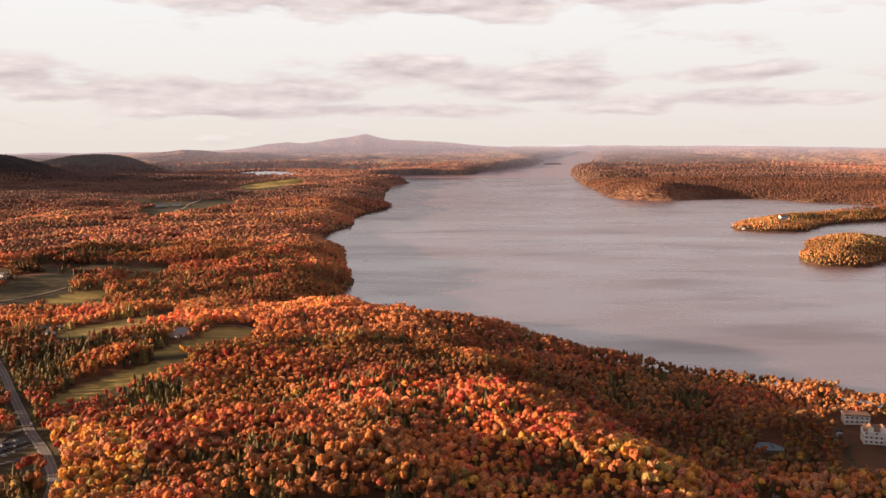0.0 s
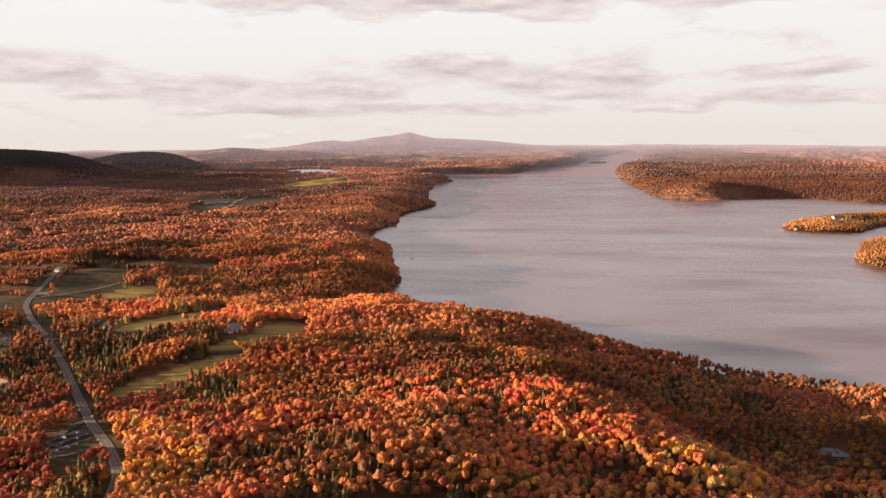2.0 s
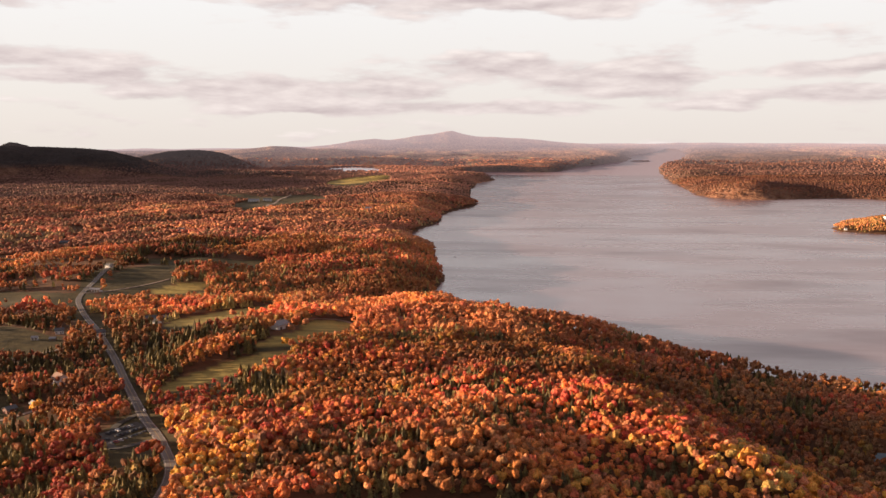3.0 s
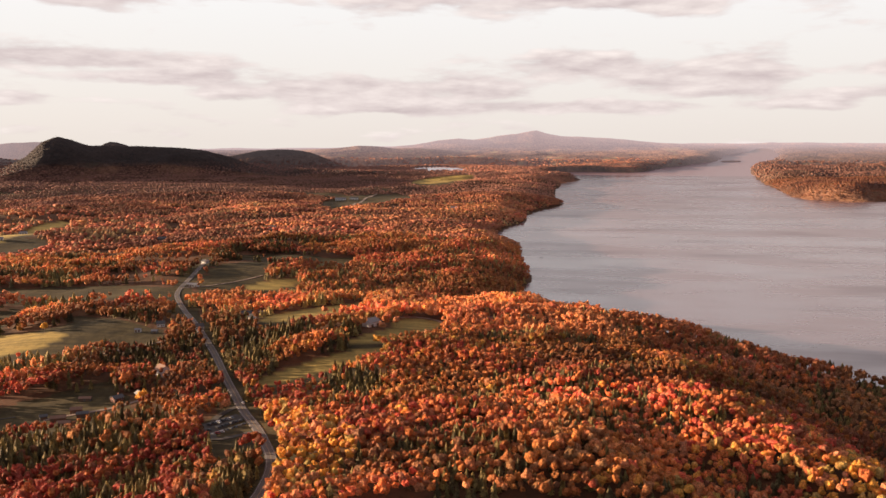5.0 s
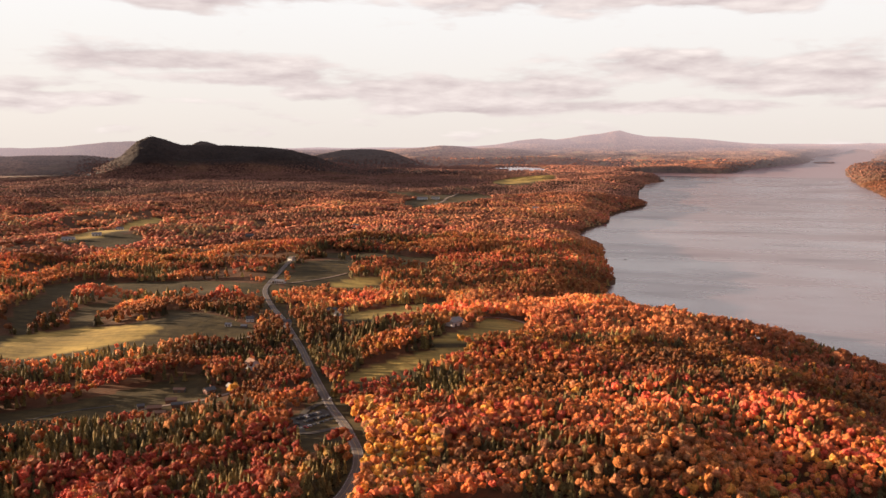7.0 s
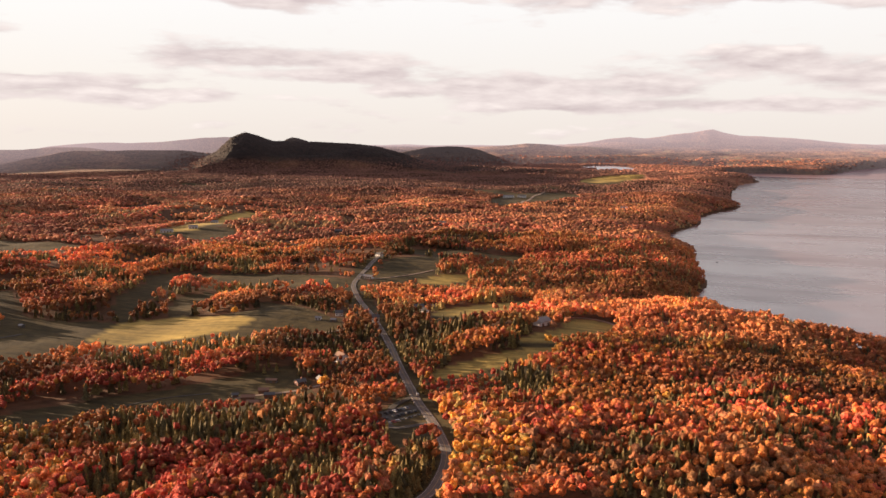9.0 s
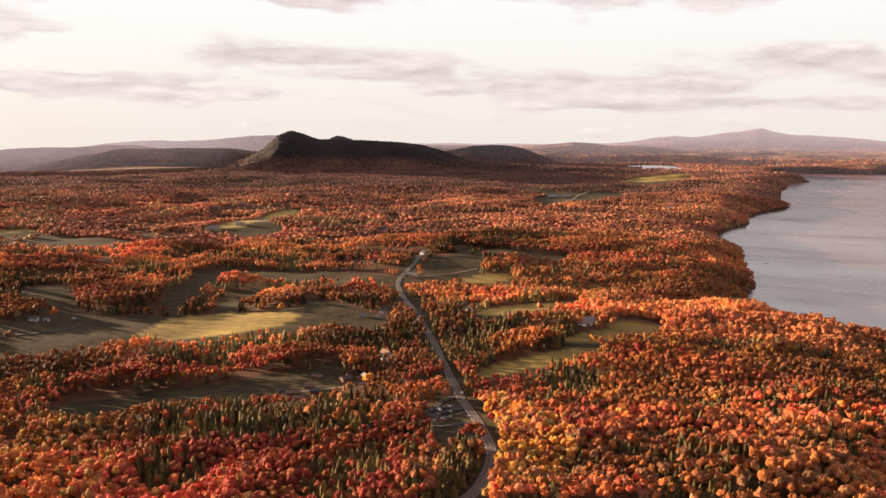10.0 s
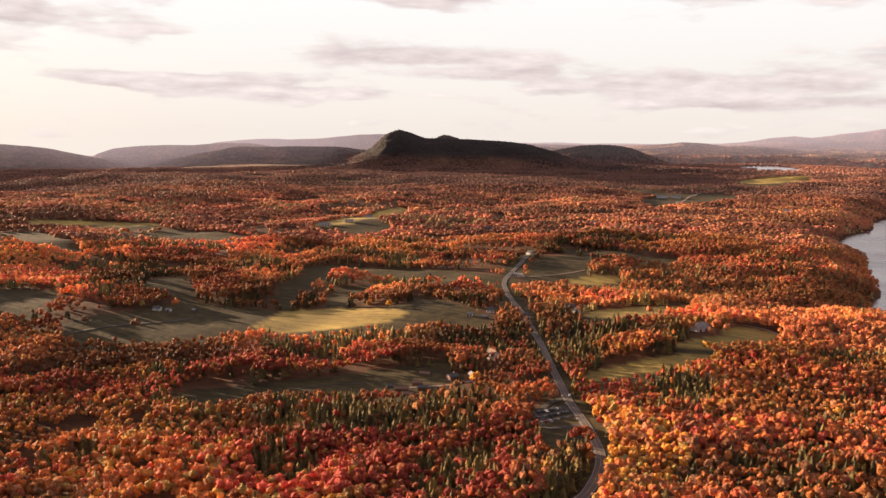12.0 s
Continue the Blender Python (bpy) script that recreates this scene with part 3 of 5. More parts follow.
gx, gy = (CX + rr * np.sin(ra)).ravel(), (CY + rr * np.cos(ra)).ravel()
gz = height(gx, gy)
cover = np.zeros((len(gx), 3))
cover[:, 0] = scattered(gx, gy)
# grass drawn towards the camera, where trees are left out to show fields
for part_way in (0.0, 0.2, 0.4, 0.6, 0.8, 1.0):
    back_off = 1 + part_way * np.where(rr.ravel() > 1450, 7.0, 9.5) / (EYE_Z - 36.0)
    cover[:, 0] = np.maximum(cover[:, 0], field_mask(CX + (gx - CX) * back_off, CY + (gy - CY) * back_off))
cover[:, 0] = np.maximum(cover[:, 0], edge_distance(gx, gy, ROAD, False) < 16)
for worn in ("hotel_yard", "pool_lawn"):
    cover[:, 0] *= 1 - 0.75 * inside(gx, gy, FIELDS[worn])
# dry straw tone, which also carries the sunlight on the lit fields
for sunlit_straw_field in ("golden", "strip", "far_farm", "pond_side", "far_left", "lane_east", "slope", "barn_yard"):
    cover[:, 1] = np.maximum(cover[:, 1], inside(gx, gy, FIELDS[sunlit_straw_field]) * (0.8 if sunlit_straw_field in ("slope", "barn_yard") else 1.0) * (0.4 + 0.6 * vnoise(gx, gy, 60, 44)))
px, py, pz, _ = squeeze(gx, gy, gz)
ground = new("ground", mesh_of("ground", np.column_stack([px, py, pz]), grid_faces(len(RINGS), len(AZ), True)[:, ::-1], GROUND, cover, "cover", True))
wood = ground.data.color_attributes.new("wood", "FLOAT_COLOR", "POINT")
shade = np.column_stack([evergreen_shade(gx, gy, gz), np.maximum(smooth(3900, 4300, rr.ravel()), (gx > 450 + 0.06 * gy) * (gy > 2450)), 0 * gx, 0 * gx + 1])
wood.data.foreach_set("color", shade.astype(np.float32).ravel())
tagged(ground, "rolling land with leaf litter under woods and dry grass fields", "ground", kind="structure")

RINGS_FAR = np.concatenate([np.geomspace(4500, 11000, 130)[:-1], np.geomspace(11000, 60000, 80)])
AZ_FAR = np.concatenate([np.arange(-68, 36, 0.32), np.arange(36, 292, 4.0)])
ra, rr = np.meshgrid(np.radians(AZ_FAR), RINGS_FAR)
fx, fy = (CX + rr * np.sin(ra)).ravel(), (CY + rr * np.cos(ra)).ravel()
fz = height(fx, fy)
haze = np.zeros((len(fx), 3))
# painted haze is set stronger towards the low sun in the west
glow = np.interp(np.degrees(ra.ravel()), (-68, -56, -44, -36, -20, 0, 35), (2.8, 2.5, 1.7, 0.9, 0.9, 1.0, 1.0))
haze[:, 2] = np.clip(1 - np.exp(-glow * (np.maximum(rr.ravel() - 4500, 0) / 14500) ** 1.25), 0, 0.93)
haze[:, 0] = evergreen_shade(fx, fy, fz)
px, py, pz, _ = squeeze(fx, fy, fz)
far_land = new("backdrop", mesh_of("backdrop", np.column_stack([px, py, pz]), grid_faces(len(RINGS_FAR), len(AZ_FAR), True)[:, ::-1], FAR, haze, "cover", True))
tagged(far_land, "distant mountains and plains on the horizon under painted pink haze", "backdrop", kind="structure")

# ---- the lake and the pond ----
AZ_W = np.concatenate([np.arange(-14, 36, 0.4), np.arange(36, 140, 4.0)])
RINGS_W = np.geomspace(350, 30000, 200)
ra, rr = np.meshgrid(np.radians(AZ_W), RINGS_W)
wx, wy = (CX + rr * np.sin(ra)).ravel(), (CY + rr * np.cos(ra)).ravel()
keep = inside(wx, wy, LAKE) | (edge_distance(wx, wy, LAKE) < 0.03 * rr.ravel() + 15)
faces = grid_faces(len(RINGS_W), len(AZ_W), False)[:, ::-1]
faces = faces[keep[faces].all(1)]
px, py, pz, _ = squeeze(wx, wy, 0 * wx)
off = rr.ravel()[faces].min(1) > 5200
far_lake = new("water", mesh_of("far_water", np.column_stack([px, py, pz]), faces[off], FAR_WATER, np.tile(0.25 * smooth(5200, 19000, rr.ravel())[:, None], 3), "painted_haze", True))
tagged(far_lake, "far end of the lake, paled by painted evening haze", "lake", kind="structure")
faces = faces[~off]
lake = new("water", mesh_of("water", np.column_stack([px, py, pz]), faces, WATER, smooth_faces=True))
tagged(lake, "long grey-pink lake with wind-ruffled lanes under evening sky", "lake", kind="structure")
pa = np.array(POND)
pcx, pcy = pa.mean(0)
pond_line = [(pcx + (a - pcx) * 1.03, pcy + (b - pcy) * 1.03) for a, b in POND]
pv = np.array([(pcx, pcy)] + pond_line)
px, py, pz, _ = squeeze(pv[:, 0], pv[:, 1], 0 * pv[:, 0] + POND_Z)
n = len(pond_line)
pond = new("water", mesh_of("pond", np.column_stack([px, py, pz]), [(0, 1 + (k + 1) % n, 1 + k) for k in range(n)], POND_WATER))
tagged(pond, "small bright pond in a far valley below hills", "pond", kind="structure")

# ---- trees ----
TAU = 2 * math.pi


def sphere(sub):
    bm = bmesh.new()
    bmesh.ops.create_icosphere(bm, subdivisions=sub, radius=1.0)
    v = np.array([p.co for p in bm.verts])
    f = np.array([[q.index for q in face.verts] for face in bm.faces])
    bm.free()
    return v, f


BALLS = {k: sphere(k) for k in (1, 2, 3)}


def leafy(rng, sub, lobes, leaves, size, uneven=0.05):
    """A broad crown of unit height and width: one body that swells into boughs, open below, with leaf sprays that break its outline. Returns vertices, faces, shade of each vertex."""
    bv, bf = BALLS[sub]
    boughs = rng.normal(size=(lobes, 3))
    boughs[:, 2] = np.abs(boughs[:, 2]) * 0.9 - 0.25
    boughs /= np.linalg.norm(boughs, axis=1)[:, None]
    reach, tone = 0.3 + 0.42 * rng.random(lobes), 0.8 + 0.4 * rng.random(lobes)
    lean = np.array((0.12 * rng.normal(), 0.12 * rng.normal(), 0.0))

    def body(d):
        near = np.exp(-(1 - d @ boughs.T) / 0.085) * reach
        return 0.60 + near.max(1), tone[near.argmax(1)]

    r, shade = body(bv)
    r = r * (1 + uneven * rng.normal(size=len(bv)))
    V = [bv * r[:, None] * 0.5 + (0, 0, 0.5) + lean * (bv[:, 2:] + 0.5) * 0.5]
    F, S, base = [bf[bv[bf].mean(1)[:, 2] > -0.38]], [shade * (0.93 + 0.14 * rng.random(len(bv)))], len(bv)
    d = rng.normal(size=(leaves, 3))
    d[:, 2] = np.abs(d[:, 2]) * 0.9 - 0.3
    d /= np.linalg.norm(d, axis=1)[:, None]
    r, shade = body(d)
    for k in range(leaves):
        c = d[k] * r[k] * 0.5 * (0.97 + 0.14 * rng.random()) + (0, 0, 0.5) + lean * (d[k, 2] + 0.5) * 0.5
        nrm = d[k] + rng.normal(size=3) * 0.8
        nrm /= np.linalg.norm(nrm)
        u = np.cross(nrm, rng.normal(size=3))
        u /= np.linalg.norm(u)
        w = np.cross(nrm, u)
        s = size * (0.6 + 0.7 * rng.random())
        V.append(np.array([c + u * s, c + w * s * 0.8, c - u * s * 0.9, c - w * s]))
        F.append(np.array([(0, 1, 2), (0, 2, 3)]) + base)
        S.append(np.full(4, shade[k] * (0.8 + 0.4 * rng.random())))
        base += 4
    V = np.concatenate(V)
    V[:, 2] = (V[:, 2] - V[:, 2].min()) / (V[:, 2].max() - V[:, 2].min())
    return V, np.concatenate(F), np.concatenate(S)


def tiered(rng, tiers, sides):
    """A conifer of unit height: ragged skirts of branches, one above the other."""
    V, F, S = [], [], []
    base = 0
    for k in range(tiers):
        z0 = 0.10 + 0.72 * k / tiers
        z1 = min(1.0, z0 + 0.95 / tiers + 0.14)
        if k == tiers - 1:
            z1 = 1.0
        r = 0.34 * (1 - 0.66 * (k / tiers) ** 1.5)
        a = TAU * (np.arange(sides * 2) + rng.random()) / (sides * 2)
        rad = r * np.where(np.arange(sides * 2) % 2, 0.55, 1.0) * (0.65 + 0.7 * rng.random(sides * 2))
        ring = np.column_stack([rad * np.cos(a), rad * np.sin(a), z0 + 0.05 * rng.random(sides * 2) - 0.03 * (np.arange(sides * 2) % 2 == 0)])
        V += [ring, np.array([(0.0, 0.0, z1)])]
        n = sides * 2
        F.append(np.array([(q, (q + 1) % n, n) for q in range(n)]) + base)
        S += [0.75 + 0.5 * rng.random(n), np.array([1.1])]
        base += n + 1
    return np.concatenate(V), np.concatenate(F), np.concatenate(S)


def lump(rng, sides):
    """A far crown of unit height: a ragged little dome."""
    a = TAU * (np.arange(sides) + rng.random()) / sides
    r0, r1 = 0.42 * (0.8 + 0.4 * rng.random(sides)), 0.30 * (0.7 + 0.6 * rng.random(sides))
    V = np.concatenate([np.column_stack([r0 * np.cos(a), r0 * np.sin(a), np.full(sides, 0.15)]),
                        np.column_stack([r1 * np.cos(a + 0.4), r1 * np.sin(a + 0.4), 0.72 + 0.15 * rng.random(sides)]),
                        [(0.05, 0.0, 1.0)]])
    F = []
    for k in range(sides):
        q = (k + 1) % sides
        F += [(k, q, sides + k), (q, sides + q, sides + k), (sides + k, sides + q, 2 * sides)]
    return V, np.array(F), np.concatenate([0.85 + 0.2 * rng.random(sides), 0.95 + 0.2 * rng.random(sides + 1)])


PALETTE = np.array((1.27, 1.42, 1.3)) * np.array([(0.56, 0.18, 0.066), (0.40, 0.122, 0.066), (0.52, 0.088, 0.074), (0.66, 0.315, 0.07), (0.37, 0.255, 0.088), (0.28, 0.134, 0.088), (0.56, 0.232, 0.128)])
GREENS = np.array([(0.25, 0.19, 0.076), (0.32, 0.24, 0.088), (0.15, 0.122, 0.06)])
# stands of evergreens, some put in place of shaded ground, the yellow birches along the road, and the reddest maples
STANDS = [rounded(line, True, 1) for line in (
    [(-470, 498), (-423, 509), (-364, 480), (-326, 511), (-302, 477), (-284, 434), (-348, 439), (-418, 437)],
    [(-217, 357), (-227, 386), (-232, 421), (-229, 451), (-208, 407), (-195, 373), (-195, 357)],
    [(-340, 636), (-382, 686), (-405, 756), (-384, 776), (-354, 805), (-293, 765), (-275, 730), (-315, 706), (-304, 651), (-324, 628)],
    [(-619, 674), (-579, 703), (-509, 689), (-484, 657), (-513, 630), (-563, 608)],
    [(-393, 1067), (-411, 1147), (-352, 1273), (-270, 1310), (-229, 1121), (-312, 1050), (-362, 1018)],
    [(-289, 1413), (-233, 1576), (-183, 1550), (-144, 1273), (-208, 1136), (-252, 1257)],
    [(-485, 688), (-451, 719), (-403, 706), (-366, 652), (-440, 670)],
    [(-224, 559), (-239, 619), (-219, 627), (-197, 620), (-187, 573), (-193, 539)],
    [(-120, 458), (-130, 508), (-115, 530), (-92, 516), (-88, 467)],
    [(-19, 461), (-12, 548), (13, 578), (24, 517), (16, 465)],
    [(-162, 390), (-173, 426), (-151, 436), (-115, 429), (-110, 403)],
    [(-176, 358), (-179, 381), (-166, 386), (-152, 360)],
    [(-96, 553), (-94, 603), (-62, 611), (-53, 576), (-74, 548)],
    [(-63, 495), (-44, 525), (-18, 520), (-22, 451), (-54, 449)],
    [(-255, 359), (-256, 376), (-231, 382), (-221, 357)],
    [(-1220, 800), (-1212, 851), (-1064, 905), (-959, 805), (-1150, 752)],
    [(-1012, 934), (-1044, 1000), (-1004, 1075), (-969, 1118), (-922, 1008), (-916, 893)],
    [(-534, 655), (-603, 629), (-647, 613), (-568, 552), (-520, 602)],
    [(-464, 452), (-413, 492), (-371, 517), (-334, 545), (-315, 485), (-342, 418), (-432, 427)],
    [(-465, 413), (-452, 474), (-395, 508), (-334, 545), (-311, 510), (-326, 459), (-341, 394), (-405, 397)],
    [(-410, 358), (-368, 385), (-327, 335), (-360, 315)],
    [(-307, 391), (-287, 434), (-261, 415), (-232, 334), (-269, 324)],
    [(-206, 342), (-231, 389), (-221, 425), (-203, 397), (-189, 348)],
    [(164, 665), (195, 678), (217, 661), (188, 623)],
    [(-41, 498), (-36, 531), (-7, 547), (27, 512), (12, 472), (-27, 467)],
    [(-251, 394), (-264, 434), (-262, 460), (-247, 445), (-239, 406)],
    [(165, 726), (193, 777), (207, 754), (185, 708)])]
BIRCHES = [rounded(line, True, 1) for line in (
    [(-283, 562), (-241, 502), (-204, 427), (-185, 381), (-168, 380), (-160, 430), (-195, 495), (-256, 555)],
    [(66, 414), (82, 454), (105, 487), (143, 512), (126, 415), (74, 398)])]
REDS = rounded([(-417, 274), (-466, 344), (-463, 372), (-410, 358), (-377, 407), (-349, 404), (-308, 472), (-275, 480), (-260, 441), (-294, 406), (-275, 322)], True, 1)


def wander(x, y, by):
    """Places shifted a little to and fro, so that edges run unevenly."""
    return x + by * (fbm(x, y, 40, 5, 3) - 0.5), y + by * (fbm(x, y, 40, 6, 3) - 0.5)


def band(r0, r1, step, rng, az0=-66.0, az1=33.0):
    """Tree places between two distances, about one step apart, off the water, the fields and the road."""
    if r1 <= 3200:
        n = int(2 * r1 / step)
        i, j = np.meshgrid(np.arange(n), np.arange(n))
        x = CX - r1 + (i.ravel() + 0.5 * (j.ravel() % 2) + 0.75 * rng.random(n * n)) * step
        y = CY - r1 + (j.ravel() + 0.75 * rng.random(n * n)) * step
    else:
        k = step / r0
        rows = int(math.log(r1 / r0) / k)
        cols = int(radians(az1 - az0) / k)
        i, j = np.meshgrid(np.arange(rows), np.arange(cols))
        n = i.size
        r = r0 * np.exp((i.ravel() + rng.random(n)) * k)
        a = radians(az0) + (j.ravel() + rng.random(n)) * k
        x, y = CX + r * np.sin(a), CY + r * np.cos(a)
    r, az = np.hypot(x - CX, y - CY), np.degrees(np.arctan2(x - CX, y - CY))
    m = (r >= r0) & (r < r1) & (az > az0) & (az < az1)
    x, y = x[m], y[m]
    dry = ~inside(x, y, LAKE) | inside(x, y, ISLAND) | inside(x, y, ISLET)
    dry &= ~inside(x, y, POND)
    dry &= ~((x < -310) & (y < 600) & (fbm(x, 1.3 * y, 30, 85, 2) < 0.29))
    x, y = x[dry], y[dry]
    # trees that would hide open land, road or houses from the camera are left out
    r = np.hypot(x - CX, y - CY)
    ux, uy = (x - CX) / r, (y - CY) / r
    hide = np.where(r > 1450, 7.0, 9.5) * r / (EYE_Z - 36.0)
    free = ~scattered(x, y) & (edge_distance(x, y, ROAD, False) > 5.2)
    for part_way in (0.0, 0.25, 0.5, 0.75, 1.0):
        qx, qy = x + ux * hide * part_way, y + uy * hide * part_way
        free &= ~field_mask(*wander(qx, qy, 16.0))
        seen = (qy < 640) | (qy > 850)
        free &= ~(seen & (edge_distance(qx, qy, ROAD, False) < 3.5))
        if part_way < 0.7:
            for hx, hy, hr in CLEAR:
                free &= (qx - hx) ** 2 + (qy - hy) ** 2 > (hr * (1.0 if part_way == 0 else 0.55)) ** 2
    # the valley's woods stand in clumps and belts with glades between
    glade = fbm(x, 1.5 * y, 75, 81, 3)
    free &= ~((glade < 0.385) & (r > 880) & (r < 2600) & (x < -330 - 0.1 * y) & (rng.random(len(x)) < 0.9))
    return x[free], y[free]


def nature(x, y, rng):
    """Kind, height and tint of the tree at each place: stands of conifers in a wood of maples, beeches and birches."""
    n = len(x)
    patch = 0.6 * vnoise(x, y, 95, 11) + 0.4 * vnoise(x, y, 34, 12)
    chance = 0.05 + np.where(np.hypot(x - CX, y) > 800, 0.6, 0.25) * smooth(0.6, 0.7, patch)
    chance = np.maximum(chance, np.where(np.hypot(x - CX, y) < 800, 0.65, 0.3) * smooth(0.40, 0.30, fbm(x, 1.4 * y, 44, 83, 2)))
    # the valley floor holds more spruce and fir between the maples
    valley = smooth(-430, -560, x) * (np.hypot(x - CX, y) > 880) * (np.hypot(x - CX, y) < 3000)
    chance = np.maximum(chance, 0.75 * valley * smooth(0.50, 0.60, patch))
    wx0, wy0 = wander(x, y, 30.0)
    for line in STANDS:
        chance = np.where(inside(wx0, wy0, line), np.where((x > -180) & (y < 440), 0.3, np.where(y > 1000, 0.35, np.where((x > -190) & (y < 640), 0.5, 0.85))), chance)
    birch = np.zeros(n, bool)
    for line in BIRCHES:
        birch |= inside(wx0, wy0, line)
    chance = np.where(birch, 0.03, chance)
    conifer = rng.random(n) < chance
    hue = fbm(x, y, 160, 21, 3)
    pick = rng.random(n) + 0.9 * (hue - 0.5)
    red = fbm(x, y, 90, 25, 2) + 0.22 * inside(wx0, wy0, REDS)
    idx = np.select([pick < 0.08, pick < 0.17, pick < 0.62, pick < 0.84, pick < 0.94], [4, 3, 0, 1, 6], 5)
    idx = np.where((rng.random(n) < (0.05 + 0.5 * smooth(0.50, 0.68, red)) * np.where(x < -230 + 0 * y, 1.0, 0.4)), 2, idx)
    # more dull brown tints on the lake-side slope, standing in for its shade
    idx = np.where((x > 70) & (y < 900) & (rng.random(n) < 0.45), 5, idx)
    idx = np.where((x > 600) & (y > 1300) & (y < 2450) & (rng.random(n) < 0.85), np.where(rng.random(n) < 0.75, 4, 5), idx)
    golden = birch & (rng.random(n) < 0.85)
    idx = np.where(golden, rng.choice([3, 3, 3, 4, 6, 0], n), idx)
    # neighbours lean to one hue: rust, orange and red run in drifts through the wood
    drift, warm = smooth(0.35, 0.65, fbm(x, y, 120, 55, 3))[:, None], smooth(0.4, 0.62, red)[:, None]
    local = np.array((0.56, 0.265, 0.075)) * drift + np.array((0.70, 0.31, 0.070)) * (1 - drift)
    local = local * (1 - 0.6 * warm) + 0.6 * warm * np.array((0.78, 0.11, 0.06))
    blend = np.where(golden, 0.15, np.where((x > 600) & (y > 1300), 0.2, 0.3))[:, None]
    tint = (PALETTE[idx] * (1 - blend) + local * blend) * (0.82 + 0.36 * rng.random((n, 1))) * np.where(golden, 1.05, 0.6 + 0.75 * smooth(0.3, 0.7, fbm(x, y, 110, 51, 3)))[:, None] * (1 + 0.12 * (rng.random((n, 3)) - 0.5))
    # tints darkened by place for the shade in the low western corner
    tint = tint * (1 - 0.22 * smooth(-290, -380, x) * smooth(620, 480, y))[:, None]
    g = GREENS[rng.integers(0, 3, n)] * (0.75 + 0.6 * rng.random((n, 1)))
    tint = np.where(conifer[:, None], g, tint)
    high = np.where(conifer, 7.5 + 7.5 * rng.random(n), 10 + 4.5 * rng.random(n)) * (0.45 + 1.1 * (0.65 * vnoise(x, y, 38, 14) + 0.35 * vnoise(x, y, 90, 15)))
    return conifer, high, tint


def planted(name, kinds, x, y, high, wide, tint, mat, rng, tall, deep=0.95, rounded_off=True):
    """All trees of a band as one mesh, from a few shapes turned and sized tree by tree."""
    z = height(x, y) - 0.3
    px, py, pz, k = squeeze(x, y, z)
    turn = TAU * rng.random(len(x))
    pick = rng.integers(0, len(kinds), len(x))
    V, F, C, base = [], [], [], 0
    for q, (v, f, s) in enumerate(kinds):
        m = np.nonzero(pick == q)[0]
        if not len(m):
            continue
        c, sn = np.cos(turn[m])[:, None], np.sin(turn[m])[:, None]
        sw, sh = (wide[m] * k[m])[:, None], (high[m] * k[m])[:, None]
        X = (v[None, :, 0] * c - v[None, :, 1] * sn) * sw + px[m][:, None]
        Y = (v[None, :, 0] * sn + v[None, :, 1] * c) * sw + py[m][:, None]
        Z = (v[None, :, 2] * sh if tall else sh - (1 - v[None, :, 2]) * np.minimum(sw * deep, sh)) + pz[m][:, None]
        V.append(np.stack([X, Y, Z], -1).reshape(-1, 3))
        F.append((f[None] + (np.arange(len(m)) * len(v))[:, None, None] + base).reshape(-1, 3))
        C.append((tint[m][:, None, :] * s[None, :, None]).reshape(-1, 3))
        base += len(m) * len(v)
    return new(name, mesh_of(name, np.concatenate(V), np.concatenate(F), mat, np.concatenate(C), smooth_faces=rounded_off))


rng = np.random.default_rng(3)
NEAR_LEAFY = [leafy(rng, 2, 9, 42, 0.062, 0.12) for _ in range(12)]
MID_LEAFY = [leafy(rng, 1, 5, 14, 0.11, 0.14) for _ in range(8)]
NEAR_FIR = [tiered(rng, 6, 4) for _ in range(6)]
MID_FIR = [tiered(rng, 3, 4) for _ in range(5)]
FAR_LEAFY = [leafy(rng, 1, 3, 0, 0.1, 0.14) for _ in range(6)]
FAR_FIR = [tiered(rng, 1, 3) for _ in range(3)]
DIST_LEAFY = [lump(rng, 3) for _ in range(5)]
